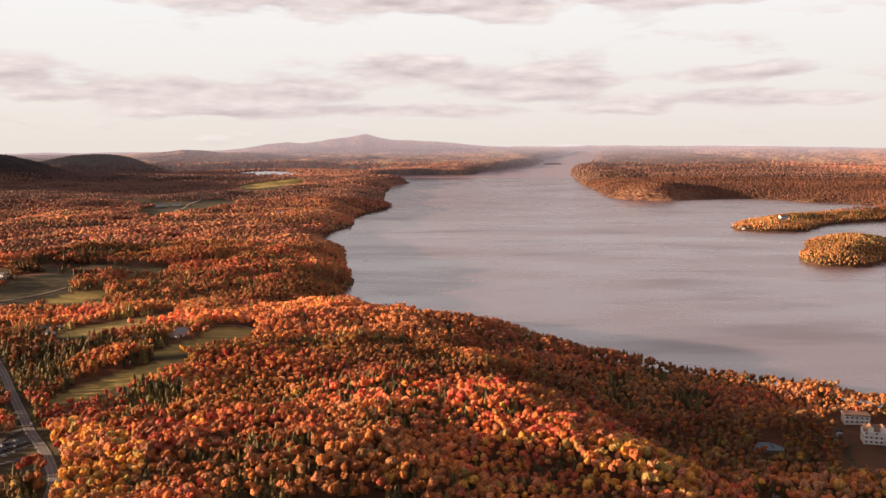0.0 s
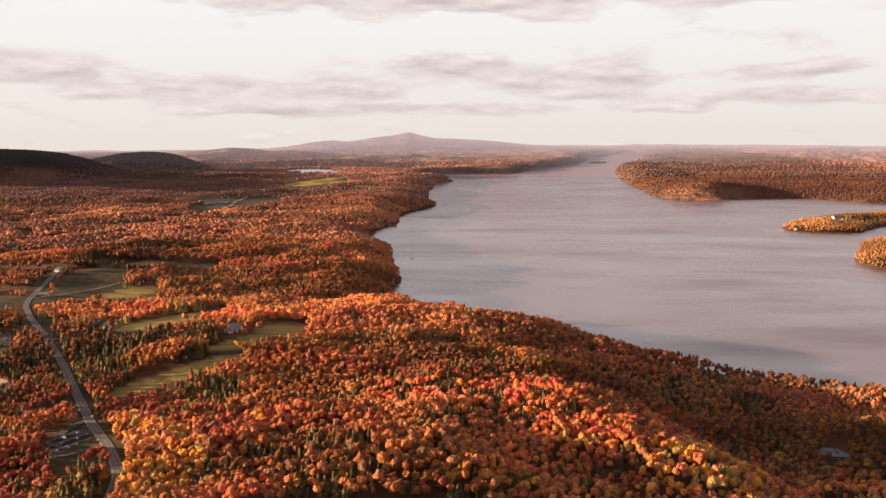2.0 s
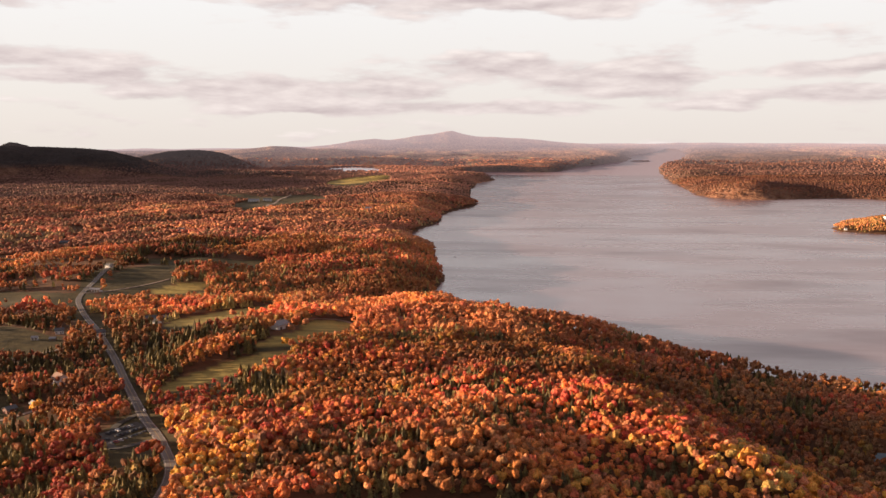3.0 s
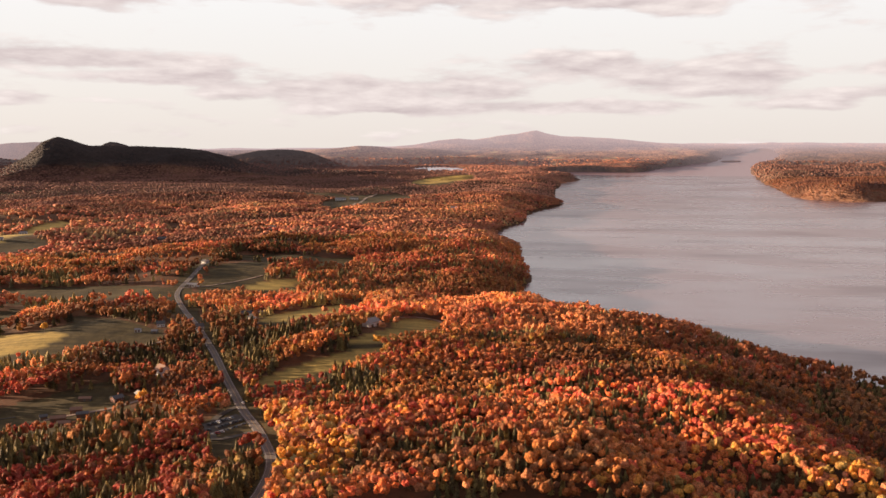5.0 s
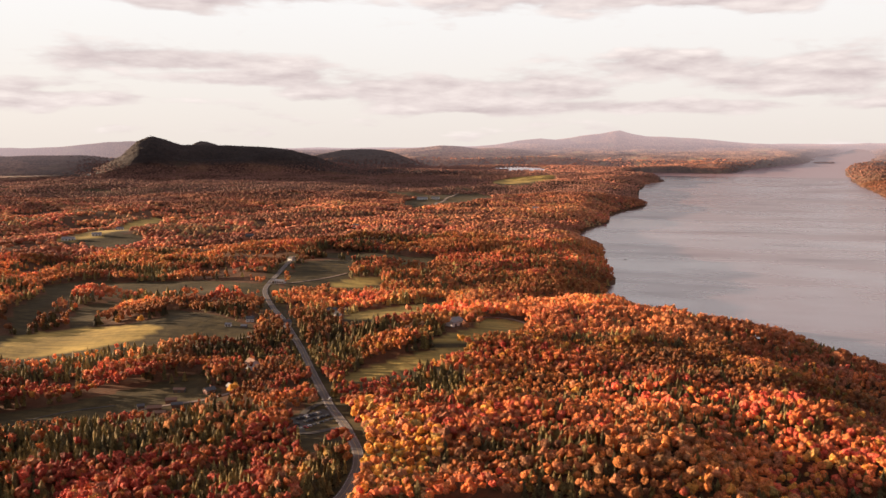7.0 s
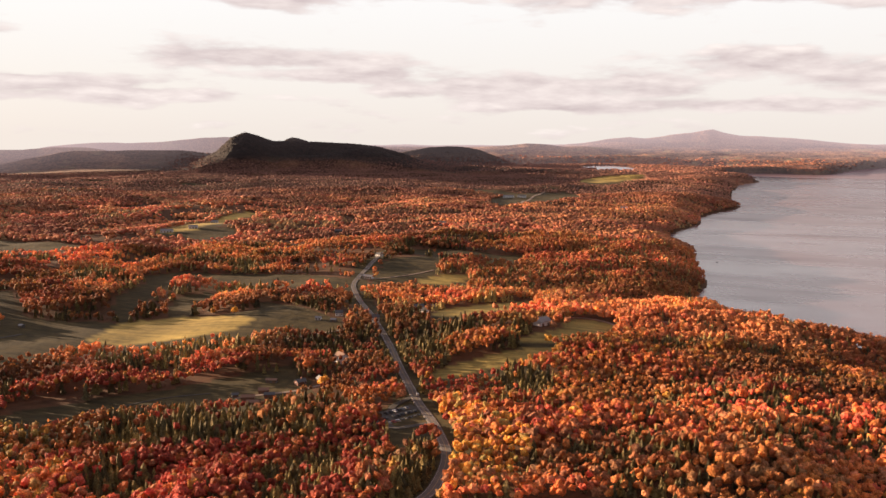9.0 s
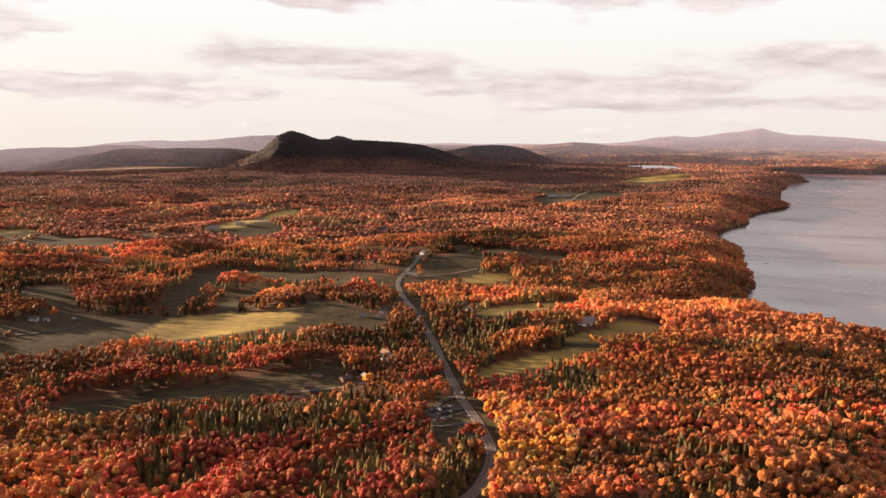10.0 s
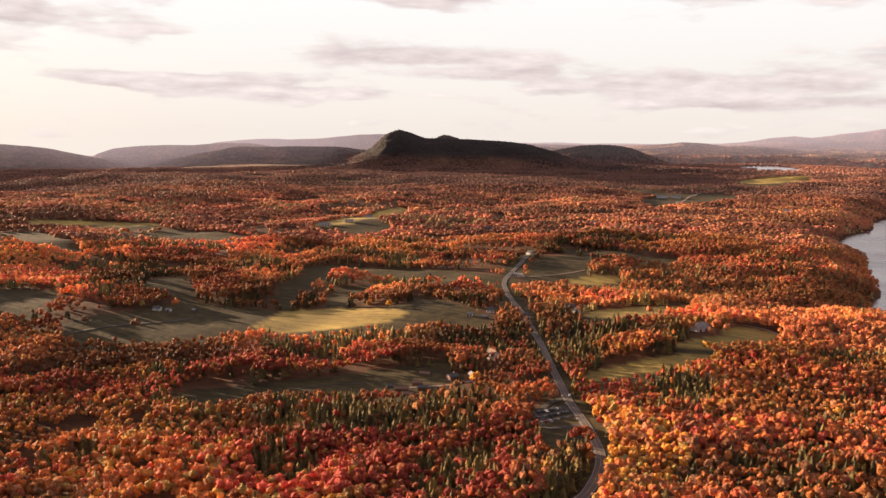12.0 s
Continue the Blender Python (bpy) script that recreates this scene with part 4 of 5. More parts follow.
for r0, r1, step, broad_kinds, fir_kinds, grow, text in (
        (380, 590, 4.5, NEAR_LEAFY, NEAR_FIR, 0.77, "on the near hill"),
        (590, 780, 4.7, MID_LEAFY, NEAR_FIR, 0.8, "behind the near hill's crest"),
        (780, 1600, 6.2, MID_LEAFY, MID_FIR, 1.06, "of the middle valley"),
        # this band lies out of view, added only to cast shade eastwards
        (390, 1000, 6.5, MID_LEAFY, MID_FIR, 1.1, "out of view to the west, added to cast shade"),
        (1500, 2800, 6.0, FAR_LEAFY, FAR_FIR, 1.05, "on the island and the peninsula"),
        (1600, 3000, 10.0, FAR_LEAFY, FAR_FIR, 2.1, "of the back country"),
        (2450, 4450, 8.0, DIST_LEAFY, FAR_FIR, 1.0, "on the far shore's slope"),
        (3000, 4450, 12.0, DIST_LEAFY, FAR_FIR, 1.35, "on the far slopes"),
        (4450, 8000, 22.0, DIST_LEAFY, FAR_FIR, 1.0, "on the mountain and the far plateau")):
    x, y = band(r0, r1, step, rng, -78.0, -63.5) if r0 == 390 else band(r0, r1, step, rng, 8.0 if r0 == 2450 else -63.5, 31.0 if r0 < 1000 else 29.0)
    if r0 == 1600:
        m = ~(inside(x, y, ISLAND) | ((x > 640) & (y < 2460)) | ((x > 450 + 0.06 * y) & (y > 2450)))
        x, y = x[m], y[m]
    elif r0 == 2450:
        m = (x > 450 + 0.06 * y) & (y > 2450)
        x, y = x[m], y[m]
    elif r0 == 3000:
        m = x < 450 + 0.06 * y
        x, y = x[m], y[m]
    elif r0 == 4450:
        m = rng.random(len(x)) < smooth(8000, 5500, np.hypot(x - CX, y - CY)) * smooth(-40, -37, np.degrees(np.arctan2(x - CX, y - CY)))
        x, y = x[m], y[m]
    elif r0 == 1500:
        m = inside(x, y, ISLAND) | ((x > 640) & (y < 2460))
        x, y = x[m], y[m]
    conifer, high, tint = nature(x, y, rng)
    wide = (high * 0.30 + 2.6) * (0.75 + 0.7 * rng.random(len(x)) ** 2) * np.where(conifer, 1.35 if r0 > 700 else 1.6, 1.0) * grow
    if r0 >= 1500:
        high = 5 + 0.35 * high
    if r0 > 700:
        tint = np.where(conifer[:, None], tint, tint * 0.5 + 1.0 * np.array((0.44, 0.18, 0.082)) * (0.3 + 0.4 * fbm(x, y, 90, 61, 3))[:, None])
    if r0 > 700:
        # broad patches painted for lit ridges and shaded troughs; lakeside woods lightened as if sunlit
        lakeside = smooth(-560, -430, x) * smooth(700, 900, y) * smooth(2600, 2000, y)
        tint = tint * (0.5 + 0.35 * lakeside + (1 - 0.35 * lakeside) * smooth(0.36, 0.64, fbm(x, 1.6 * y, 230, 95, 3)))[:, None]
        tint = np.where(conifer[:, None], tint * (1 + 0.5 * lakeside)[:, None], tint)
    # far trees tinted paler and pinker to stand in for haze
    if r0 > 1550:
        tint = (tint * 0.6 + np.array((0.38, 0.15, 0.105)) * 0.4) * (1.15 if r0 == 1600 else 1.3)
    if r0 > 1550:
        # shade below the mountain and on the far shore put into the tints
        shore = evergreen_shade(x, y, 0 * x)[:, None]
        tint = tint * (1 - shore) + shore * np.array((0.20, 0.098, 0.075)) * (0.5 + fbm(x, y, 160, 91, 3) * (0.8 + 0.4 * rng.random(len(x))))[:, None]
    if r0 == 2450:
        size = np.hypot(x - CX, y - CY) / 2450
        wide, high = (7.0 + 4 * rng.random(len(x))) * size, 2.2 + 2.6 * rng.random(len(x))
        tint = tint * 0.75
    if r0 == 1500:
        wide, tint = wide * 0.8, tint * np.array((0.82, 0.80, 0.80))
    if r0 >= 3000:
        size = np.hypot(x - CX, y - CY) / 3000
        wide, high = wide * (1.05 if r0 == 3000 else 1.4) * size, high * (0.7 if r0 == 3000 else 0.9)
        # farthest bands pulled towards a pale pink that imitates haze
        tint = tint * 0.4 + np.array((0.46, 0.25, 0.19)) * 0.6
        # tints darkened for conifers and for shade on mountain and far slopes
        dark = evergreen_shade(x, y, height(x, y))[:, None]
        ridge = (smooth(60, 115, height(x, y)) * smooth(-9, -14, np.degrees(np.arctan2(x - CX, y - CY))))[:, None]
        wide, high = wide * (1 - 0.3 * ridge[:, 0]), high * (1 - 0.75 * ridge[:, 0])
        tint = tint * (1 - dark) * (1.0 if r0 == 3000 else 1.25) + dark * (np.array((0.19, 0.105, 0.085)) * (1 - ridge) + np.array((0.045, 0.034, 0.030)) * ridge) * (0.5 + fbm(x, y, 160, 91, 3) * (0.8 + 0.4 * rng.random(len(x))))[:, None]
    if r0 == 380:
        order = np.argsort(y + 0.25 * np.abs(x + 70))
        picked = np.zeros(len(x), bool)
        picked[order[conifer[order]][:120]] = True
        picked[order[~conifer[order]][:300]] = True
        SINGLE = [(x[q], y[q], high[q], wide[q], conifer[q], tint[q]) for q in np.nonzero(picked)[0]]
        x, y, high, wide, conifer, tint = x[~picked], y[~picked], high[~picked], wide[~picked], conifer[~picked], tint[~picked]
    for m, kinds, mat, what in ((~conifer, broad_kinds, LEAF, "orange, red and gold autumn broadleaf trees"), (conifer, fir_kinds, NEEDLE, "dark green conifers")):
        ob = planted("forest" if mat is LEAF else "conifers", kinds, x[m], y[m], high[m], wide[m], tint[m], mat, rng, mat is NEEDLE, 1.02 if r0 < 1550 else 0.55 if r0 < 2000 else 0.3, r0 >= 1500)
        tagged(ob, what + " " + text, "forest", kind="stuff")


# ---- the nearest trees, each a thing of its own ----


def trunk_mesh(rng, forks):
    """A tapered trunk of unit height with a few limbs."""
    V, F, base = [], [], 0

    def limb(p0, p1, r0, r1):
        nonlocal base
        d = np.array(p1) - np.array(p0)
        d = d / np.linalg.norm(d)
        u = np.cross(d, (0.3, 0.9, 0.1))
        u /= np.linalg.norm(u)
        w = np.cross(d, u)
        a = TAU * np.arange(6) / 6
        ring = np.cos(a)[:, None] * u + np.sin(a)[:, None] * w
        V.append(np.array(p0) + ring * r0)
        V.append(np.array(p1) + ring * r1)
        for q in range(6):
            F.append((base + q, base + (q + 1) % 6, base + 6 + (q + 1) % 6))
            F.append((base + q, base + 6 + (q + 1) % 6, base + 6 + q))
        base += 12

    limb((0, 0, -0.04), (0.01, 0.0, 0.42), 0.024, 0.017)
    limb((0.01, 0, 0.42), (0.0, 0.02, 0.9), 0.017, 0.005)
    for k in range(forks):
        a = TAU * (k + rng.random() * 0.6) / forks
        z = 0.3 + 0.25 * rng.random()
        limb((0.01, 0, z), (0.24 * math.cos(a), 0.24 * math.sin(a), z + 0.2 + 0.1 * rng.random()), 0.010, 0.003)
    return np.concatenate(V), np.array(F)


rng = np.random.default_rng(12)
TREE_NAMES = [("maple_tree", "orange-leaved maple tree on the wooded hill", "maple"), ("oak_tree", "rust-brown oak tree on the wooded hill", "oak"),
              ("maple_tree", "crimson-leaved maple tree on the wooded hill", "maple"), ("birch_tree", "golden-yellow birch tree on the wooded hill", "birch"),
              ("birch_tree", "yellow-green birch tree still turning colour", "birch"), ("beech_tree", "dull brown beech tree on the wooded hill", "beech"),
              ("maple_tree", "salmon-orange maple tree on the wooded hill", "maple"), ("spruce_tree", "dark olive-green spruce tree among autumn woods", "spruce")]
PROTO = []
for k, (nm, words, group) in enumerate(TREE_NAMES):
    root = new(nm)
    tint = PALETTE[k] if k < 7 else GREENS[1]
    tv, tf = trunk_mesh(rng, 5 if k < 7 else 2)
    bark = new("trunk", mesh_of("trunk", tv, tf, BARK, smooth_faces=True))
    v, f, s = leafy(rng, 3, 13, 170, 0.055) if k < 7 else tiered(rng, 9, 7)
    if k < 7:
        v[:, 2] = 0.3 + 0.7 * v[:, 2]
    crown = new("crown", mesh_of("crown", v, f, LEAF if k < 7 else NEEDLE, tint[None] * s[:, None], smooth_faces=True))
    bark.parent = crown.parent = root
    tagged(root, words, "tree", group + " trees on the near hill")
    PROTO.append(root)
placed = [False] * 8


def plant(x, y, high, wide, kind, turn, label="", group=""):
    """One tree of a kind on the ground."""
    z = float(height(np.array([x * 1.0]), np.array([y * 1.0]))[0])
    m = pose(x, y, z - 0.1, 0, 0, turn) @ Matrix.Diagonal((wide, wide, high, 1))
    if placed[kind]:
        ob = copy_thing(PROTO[kind], m)
        ob.matrix_basis = m
    else:
        ob, placed[kind] = PROTO[kind], True
        ob.matrix_world = m
    return tagged(ob, label, "", group)


for x, y, h, w, fir, tint in SINGLE:
    kind = 7 if fir else int(np.argmin(np.abs(PALETTE / PALETTE.sum(1)[:, None] - tint / tint.sum()).sum(1)))
    plant(x, y, h, w, kind, 360 * rng.random())
FIELD_TREES = [(-405, 614, 1.5, 0), (-368, 575, 1.2, 3), (-304, 756, 1, 6), (-274, 753, 1, 0), (-228, 806, 1, 6), (-255, 723, 1, 0), (-227, 729, 1, 3), (-853, 651, 1, 4),
               (-830, 680, 1.2, 0), (-878, 695, 1, 0), (-445, 609, 0.8, 7), (-437, 616, 0.8, 7), (-449, 942, 1, 3), (-459, 795, 1.1, 0), (-322, 870, 1, 6), (-291, 552, 1.1, 6)]
FIELD_TREES += [(-186, 756, 1, 6), (-262, 794, 1, 6), (-235, 779, 1, 6), (-829, 557, 1, 5), (-776, 578, 1.3, 5), (-599, 787, 1, 3), (-383, 917, 1, 6), (-476, 1133, 1.2, 3)]
for x, y, size, kind in FIELD_TREES:
    plant(x, y, 11 * size, 7.0 * size if kind != 7 else 6, kind, 360 * rng.random(), "lone autumn tree standing in the grass field" if kind != 7 else "lone green spruce standing in the grass field",
          "trees in the fields")


# ---- road ----


def ribbon(name, line, width, lift, mat, step=6.0):
    """A paved strip with shoulders that follows the ground."""
    a = np.array(line)
    seg = np.hypot(*np.diff(a, axis=0).T)
    s = np.concatenate([[0], np.cumsum(seg)])
    q = np.arange(0, s[-1], step)
    x, y = np.interp(q, s, a[:, 0]), np.interp(q, s, a[:, 1])
    tx, ty = np.gradient(x), np.gradient(y)
    ln = np.hypot(tx, ty)
    nx, ny = -ty / ln, tx / ln
    off = np.array([-0.5, -0.5, -0.42, 0.42, 0.5, 0.5]) * width
    drop = np.array([-1.2, 0.0, 0.06, 0.06, 0.0, -1.2])
    X, Y = x[:, None] + nx[:, None] * off, y[:, None] + ny[:, None] * off
    Z = np.maximum(height(x, y), height(X, Y).max(1))[:, None] + lift + drop + 0 * X
    for _ in range(3):
        Z[1:-1] = np.maximum(Z[1:-1], (Z[:-2] + Z[2:]) / 2)
    px, py, pz, _k = squeeze(X.ravel(), Y.ravel(), Z.ravel())
    return new(name, mesh_of(name, np.column_stack([px, py, pz]), grid_faces(len(q), 6, False), mat, smooth_faces=False))


WHITE = plain_material("white_paint", (0.55, 0.53, 0.50), (0.68, 0.66, 0.63), 0.4, 0.6)
CREAM = plain_material("cream_stucco", (0.62, 0.56, 0.49), (0.72, 0.66, 0.58), 0.5, 0.8)
BOARD = plain_material("weathered_red_boards", (0.13, 0.05, 0.033), (0.20, 0.08, 0.052), 1.2, 0.85)
GREY_BOARD = plain_material("grey_boards", (0.075, 0.068, 0.06), (0.13, 0.115, 0.10), 1.2, 0.85)
SLATE = plain_material("grey_shingles", (0.055, 0.055, 0.058), (0.10, 0.10, 0.105), 1.5, 0.85)
TIN = plain_material("tin_roof", (0.15, 0.15, 0.155), (0.22, 0.215, 0.22), 0.6, 0.55, 0.1)
RUSTY = plain_material("brown_shingles", (0.15, 0.085, 0.06), (0.22, 0.125, 0.08), 1.2, 0.85)
PANE = plain_material("window_glass", (0.03, 0.035, 0.045), (0.05, 0.055, 0.065), 0.5, 0.12)
DOOR = plain_material("dark_door", (0.10, 0.055, 0.035), (0.14, 0.08, 0.05), 2.0, 0.6)
BRICK = plain_material("chimney_brick", (0.26, 0.11, 0.075), (0.34, 0.16, 0.11), 3.0, 0.9)
GRAVEL = plain_material("gravel", (0.15, 0.105, 0.08), (0.22, 0.16, 0.12), 0.5, 0.95)
# gravel copy darkened to hold the shade on the parking lot
DARK_GRAVEL = plain_material("dark_gravel", (0.035, 0.031, 0.027), (0.06, 0.052, 0.044), 0.4, 0.95)
COURT = plain_material("court_surface", (0.10, 0.15, 0.17), (0.13, 0.18, 0.20), 0.3, 0.7)
LINE = plain_material("line_paint", (0.40, 0.38, 0.35), (0.52, 0.50, 0.46), 2.0, 0.7)
YELLOW = plain_material("yellow_line_paint", (0.30, 0.21, 0.07), (0.36, 0.26, 0.09), 2.0, 0.7)
TYRE = plain_material("tyre_rubber", (0.02, 0.02, 0.02), (0.035, 0.035, 0.035), 4.0, 0.9)
CAR_PAINTS = [plain_material("car_paint_" + n, a, b, 2.0, 0.5) for n, a, b in (("white", (0.6, 0.6, 0.6), (0.66, 0.66, 0.66)), ("black", (0.02, 0.02, 0.022), (0.03, 0.03, 0.032)),
              ("silver", (0.16, 0.165, 0.175), (0.2, 0.205, 0.215)), ("red", (0.30, 0.03, 0.03), (0.36, 0.05, 0.04)))]


def part(name, bm, mat, parent, label=""):
    """Links a bmesh as one mesh under a thing or a part."""
    me = bpy.data.meshes.new(name)
    bm.to_mesh(me)
    bm.free()
    me.materials.append(mat)
    ob = new(name, me)
    ob.parent = parent
    if label:
        ob["label"] = label
    return ob


def block(bm, x, y, z, w, d, h, bevel=0.0):
    """A box from its base's centre."""
    m = Matrix.Translation((x, y, z + h / 2)) @ Matrix.Diagonal((w, d, h, 1))
    made = bmesh.ops.create_cube(bm, size=1.0, matrix=m)
    if bevel:
        edges = list({e for v in made["verts"] for e in v.link_edges})
        bmesh.ops.bevel(bm, geom=edges, offset=bevel, segments=1, affect="EDGES")
    return bm


def gable(bm, w, d, z, rise, over=0.5, thick=0.25):
    """A pitched roof with its ridge along x, with eaves and thickness."""
    a, b = w / 2 + over, d / 2 + over
    slope = rise / (d / 2)
    e = z - over * slope
    prof = [(-b, e), (0, z + rise), (b, e), (b, e + thick), (0, z + rise + thick), (-b, e + thick)]
    lo = [bm.verts.new((-a, y, q)) for y, q in prof]
    hi = [bm.verts.new((a, y, q)) for y, q in prof]
    n = len(prof)
    for k in range(n):
        bm.faces.new((lo[k], lo[(k + 1) % n], hi[(k + 1) % n], hi[k]))
    for row, flip in ((lo, True), (hi, False)):
        for quad in ((0, 1, 4, 5), (1, 2, 3, 4)):
            vs = [row[q] for q in quad]
            bm.faces.new(vs[::-1] if flip else vs)
    bmesh.ops.recalc_face_normals(bm, faces=bm.faces[:])
    return bm


def walls(bm, w, d, h, rise):
    """House walls with gable ends, set into the ground."""
    prof = [(-d / 2, -2.0), (d / 2, -2.0), (d / 2, h), (0, h + rise), (-d / 2, h)]
    lo = [bm.verts.new((-w / 2, y, q)) for y, q in prof]
    hi = [bm.verts.new((w / 2, y, q)) for y, q in prof]
    bm.faces.new(lo[::-1])
    bm.faces.new(hi)
    for k in range(5):
        bm.faces.new((lo[k], lo[(k + 1) % 5], hi[(k + 1) % 5], hi[k]))
    bmesh.ops.recalc_face_normals(bm, faces=bm.faces[:])
    return bm


def stand(ob, x, y, turn):
    """Puts a thing on the ground of the plan; far ones come nearer with the land."""
    z = float(height(np.array([x]), np.array([y]))[0])
    px, py, pz, k = squeeze(np.array([x * 1.0]), np.array([y * 1.0]), np.array([z]))
    ob.matrix_world = pose(px[0], py[0], pz[0] + 0.05, 0, 0, turn) @ Matrix.Scale(float(k[0]), 4)
    return ob


def house(name, x, y, turn, w, d, h, rise, wall, roof, label, category, rows=1, cols=3, chimney=True, group=""):
    """A gabled building: walls, roof, door, chimney and windows with panes and frames."""
    root = new(name)
    part("wall", walls(bmesh.new(), w, d, h, rise), wall, root)
    top = part("roof", gable(bmesh.new(), w, d, h + 0.05, rise), roof, root)
    if chimney:
        part("chimney", block(bmesh.new(), w * 0.2, 0.6, h + rise * 0.6, 0.8, 0.8, rise * 0.4 + 1.3, 0.05), BRICK, top, "brick chimney")
    part("door", block(bmesh.new(), w * 0.12, -d / 2 - 0.03, 0.1, 1.1, 0.14, 2.05, 0.02), DOOR, root)
    for side, yy in ((-1, -d / 2), (1, d / 2)):
        for r in range(rows):
            for c in range(cols):
                cx = (c + 0.5) / cols * w - w / 2
                if side < 0 and r == 0 and abs(cx - w * 0.12) < 1.2:
                    continue
                win = part("window", block(bmesh.new(), cx, yy + side * 0.02, 1.0 + r * 2.7, 1.2, 0.16, 1.5, 0.02), WHITE, root)
                part("pane", block(bmesh.new(), cx, yy + side * 0.07, 1.12 + r * 2.7, 0.96, 0.12, 1.26), PANE, win)
    for side in (-1, 1):
        for r in range(rows):
            win = part("window", block(bmesh.new(), side * (w / 2 + 0.02), 0, 1.0 + r * 2.7, 0.16, 1.2, 1.5, 0.02), WHITE, root)
            part("pane", block(bmesh.new(), side * (w / 2 + 0.07), 0, 1.12 + r * 2.7, 0.12, 0.96, 1.26), PANE, win)
    stand(root, x, y, turn)
    return tagged(root, label, category, group)


def shed(name, x, y, turn, w, d, h, rise, wall, roof, label, category="shed", group="", doors=1):
    """A plain outbuilding with wide doors."""
    root = new(name)
    part("wall", walls(bmesh.new(), w, d, h, rise), wall, root)
    part("roof", gable(bmesh.new(), w, d, h + 0.05, rise, 0.4), roof, root)
    for k in range(doors):
        cx = (k + 0.5) / doors * w - w / 2
        part("door", block(bmesh.new(), cx, -d / 2 - 0.04, 0.05, min(3.0, w / doors * 0.7), 0.16, min(2.6, h * 0.8), 0.03), DOOR, root)
    stand(root, x, y, turn)
    return tagged(root, label, category, group)


# ---- lanes and the road's markings ----
road = tagged(ribbon("road", ROAD, 6.6, 0.25, ASPHALT), "two-lane grey asphalt country road winding between autumn woods", "road", kind="structure")
for nm, line, wide, words in (
        ("barn_lane", [(-251, 823), (-245, 853), (-230, 871), (-210, 868), (-192, 848), (-175, 818)], 3.6, "pale gravel lane curving past the barn meadow"),
        ("lot_lane", [(-288, 572), (-293, 557), (-294, 541), (-285, 516), (-271, 489), (-260, 497), (-250, 505)], 5.0, "gravel loop round the parking lot beside the road"),
        ("west_lane", [(-805, 483), (-812, 518), (-812, 565), (-797, 603), (-783, 629), (-778, 666)], 4.0, "dark farm track across the shaded pasture"),
        ("yard_lane", [(-428, 542), (-411, 557), (-391, 569), (-380, 586), (-340, 640)], 4.0, "reddish dirt lane through the farmyard"),
        ("top_lane", [(-575, 1035), (-546, 1051), (-515, 1094), (-498, 1135)], 4.0, "gravel lane along a grassy field"),
        ("north_lane", [(-700, 2042), (-721, 2251), (-804, 2741), (-825, 2990)], 8.0, "straight pale road between far pastures"),
        ("field_track", [(-517, 466), (-507, 484), (-497, 506), (-482, 531), (-455, 549)], 1.6, "narrow dark track worn across the long pasture"),
        ("mid_lane", [(-504, 702), (-486, 726), (-460, 749), (-430, 785)], 4.0, "dirt lane leading to the country road")):
    tagged(ribbon("lane", rounded(line, False), wide, 0.3, DARK_GRAVEL if nm in ("lot_lane", "field_track", "west_lane") else GRAVEL, 5.0), words, "lane", kind="structure")


def stripe(shift, width, mat, words, dash=0.0):
    """A painted line along the road, a hand above the asphalt."""
    a = np.array(ROAD)
    seg = np.hypot(*np.diff(a, axis=0).T)
    s = np.concatenate([[0], np.cumsum(seg)])
    q = np.arange(0, s[-1], 6.0)
    x, y = np.interp(q, s, a[:, 0]), np.interp(q, s, a[:, 1])
    tx, ty = np.gradient(x), np.gradient(y)
    ln = np.hypot(tx, ty)
    nx, ny = -ty / ln, tx / ln
    me = road.data
    zz = np.array([v.co.z for v in me.vertices]).reshape(-1, 6)[:, 2] + 0.03
    X = np.stack([x + nx * (shift - width / 2), x + nx * (shift + width / 2)], 1)
    Y = np.stack([y + ny * (shift - width / 2), y + ny * (shift + width / 2)], 1)
    Z = np.stack([zz, zz], 1)
    return tagged(new("road_marking", mesh_of("road_marking", np.stack([X, Y, Z], -1).reshape(-1, 3), grid_faces(len(q), 2, False), mat)), words, "road marking", kind="structure")


stripe(0.0, 0.2, YELLOW, "worn yellow centre line on the asphalt road")
stripe(-2.6, 0.12, LINE, "worn white edge line on the asphalt road")
stripe(2.6, 0.12, LINE, "worn white edge line on the asphalt road")

# ---- buildings ----
shed("barn", -253, 805, 62, 15, 10, 4.2, 3.6, WHITE, TIN, "white barn with a grey metal roof beside a meadow", "barn", doors=2)
house("farmhouse", -393, 652, -38, 12, 9, 5.6, 2.8, WHITE, RUSTY, "white two-storey farmhouse among orange trees", "house", 2, 4)
house("house", -397, 588, 62, 8, 6, 2.8, 1.8, BOARD, SLATE, "red-brown board house with grey shingle roof by the farmyard", "house", 1, 3)
house("cottage", -384, 598, -40, 6, 4.8, 2.7, 1.7, GREY_BOARD, TIN, "small cottage with pale metal roof beside a yellow tree", "house", 1, 2, False)
shed("farm_shed", -416, 542, 28, 10, 5, 2.6, 1.4, BOARD, RUSTY, "long red-brown farm shed with open front", "shed", "farm sheds", 3)
shed("farm_shed", -414, 561, 28, 8, 5, 2.8, 1.4, BOARD, RUSTY, "red board shed with rusty roof on the farmyard", "shed", "farm sheds", 2)
shed("farm_shed", -404, 531, 20, 9, 5, 2.6, 1.2, BOARD, RUSTY, "low reddish shed at the edge of conifers", "shed", "farm sheds", 1)
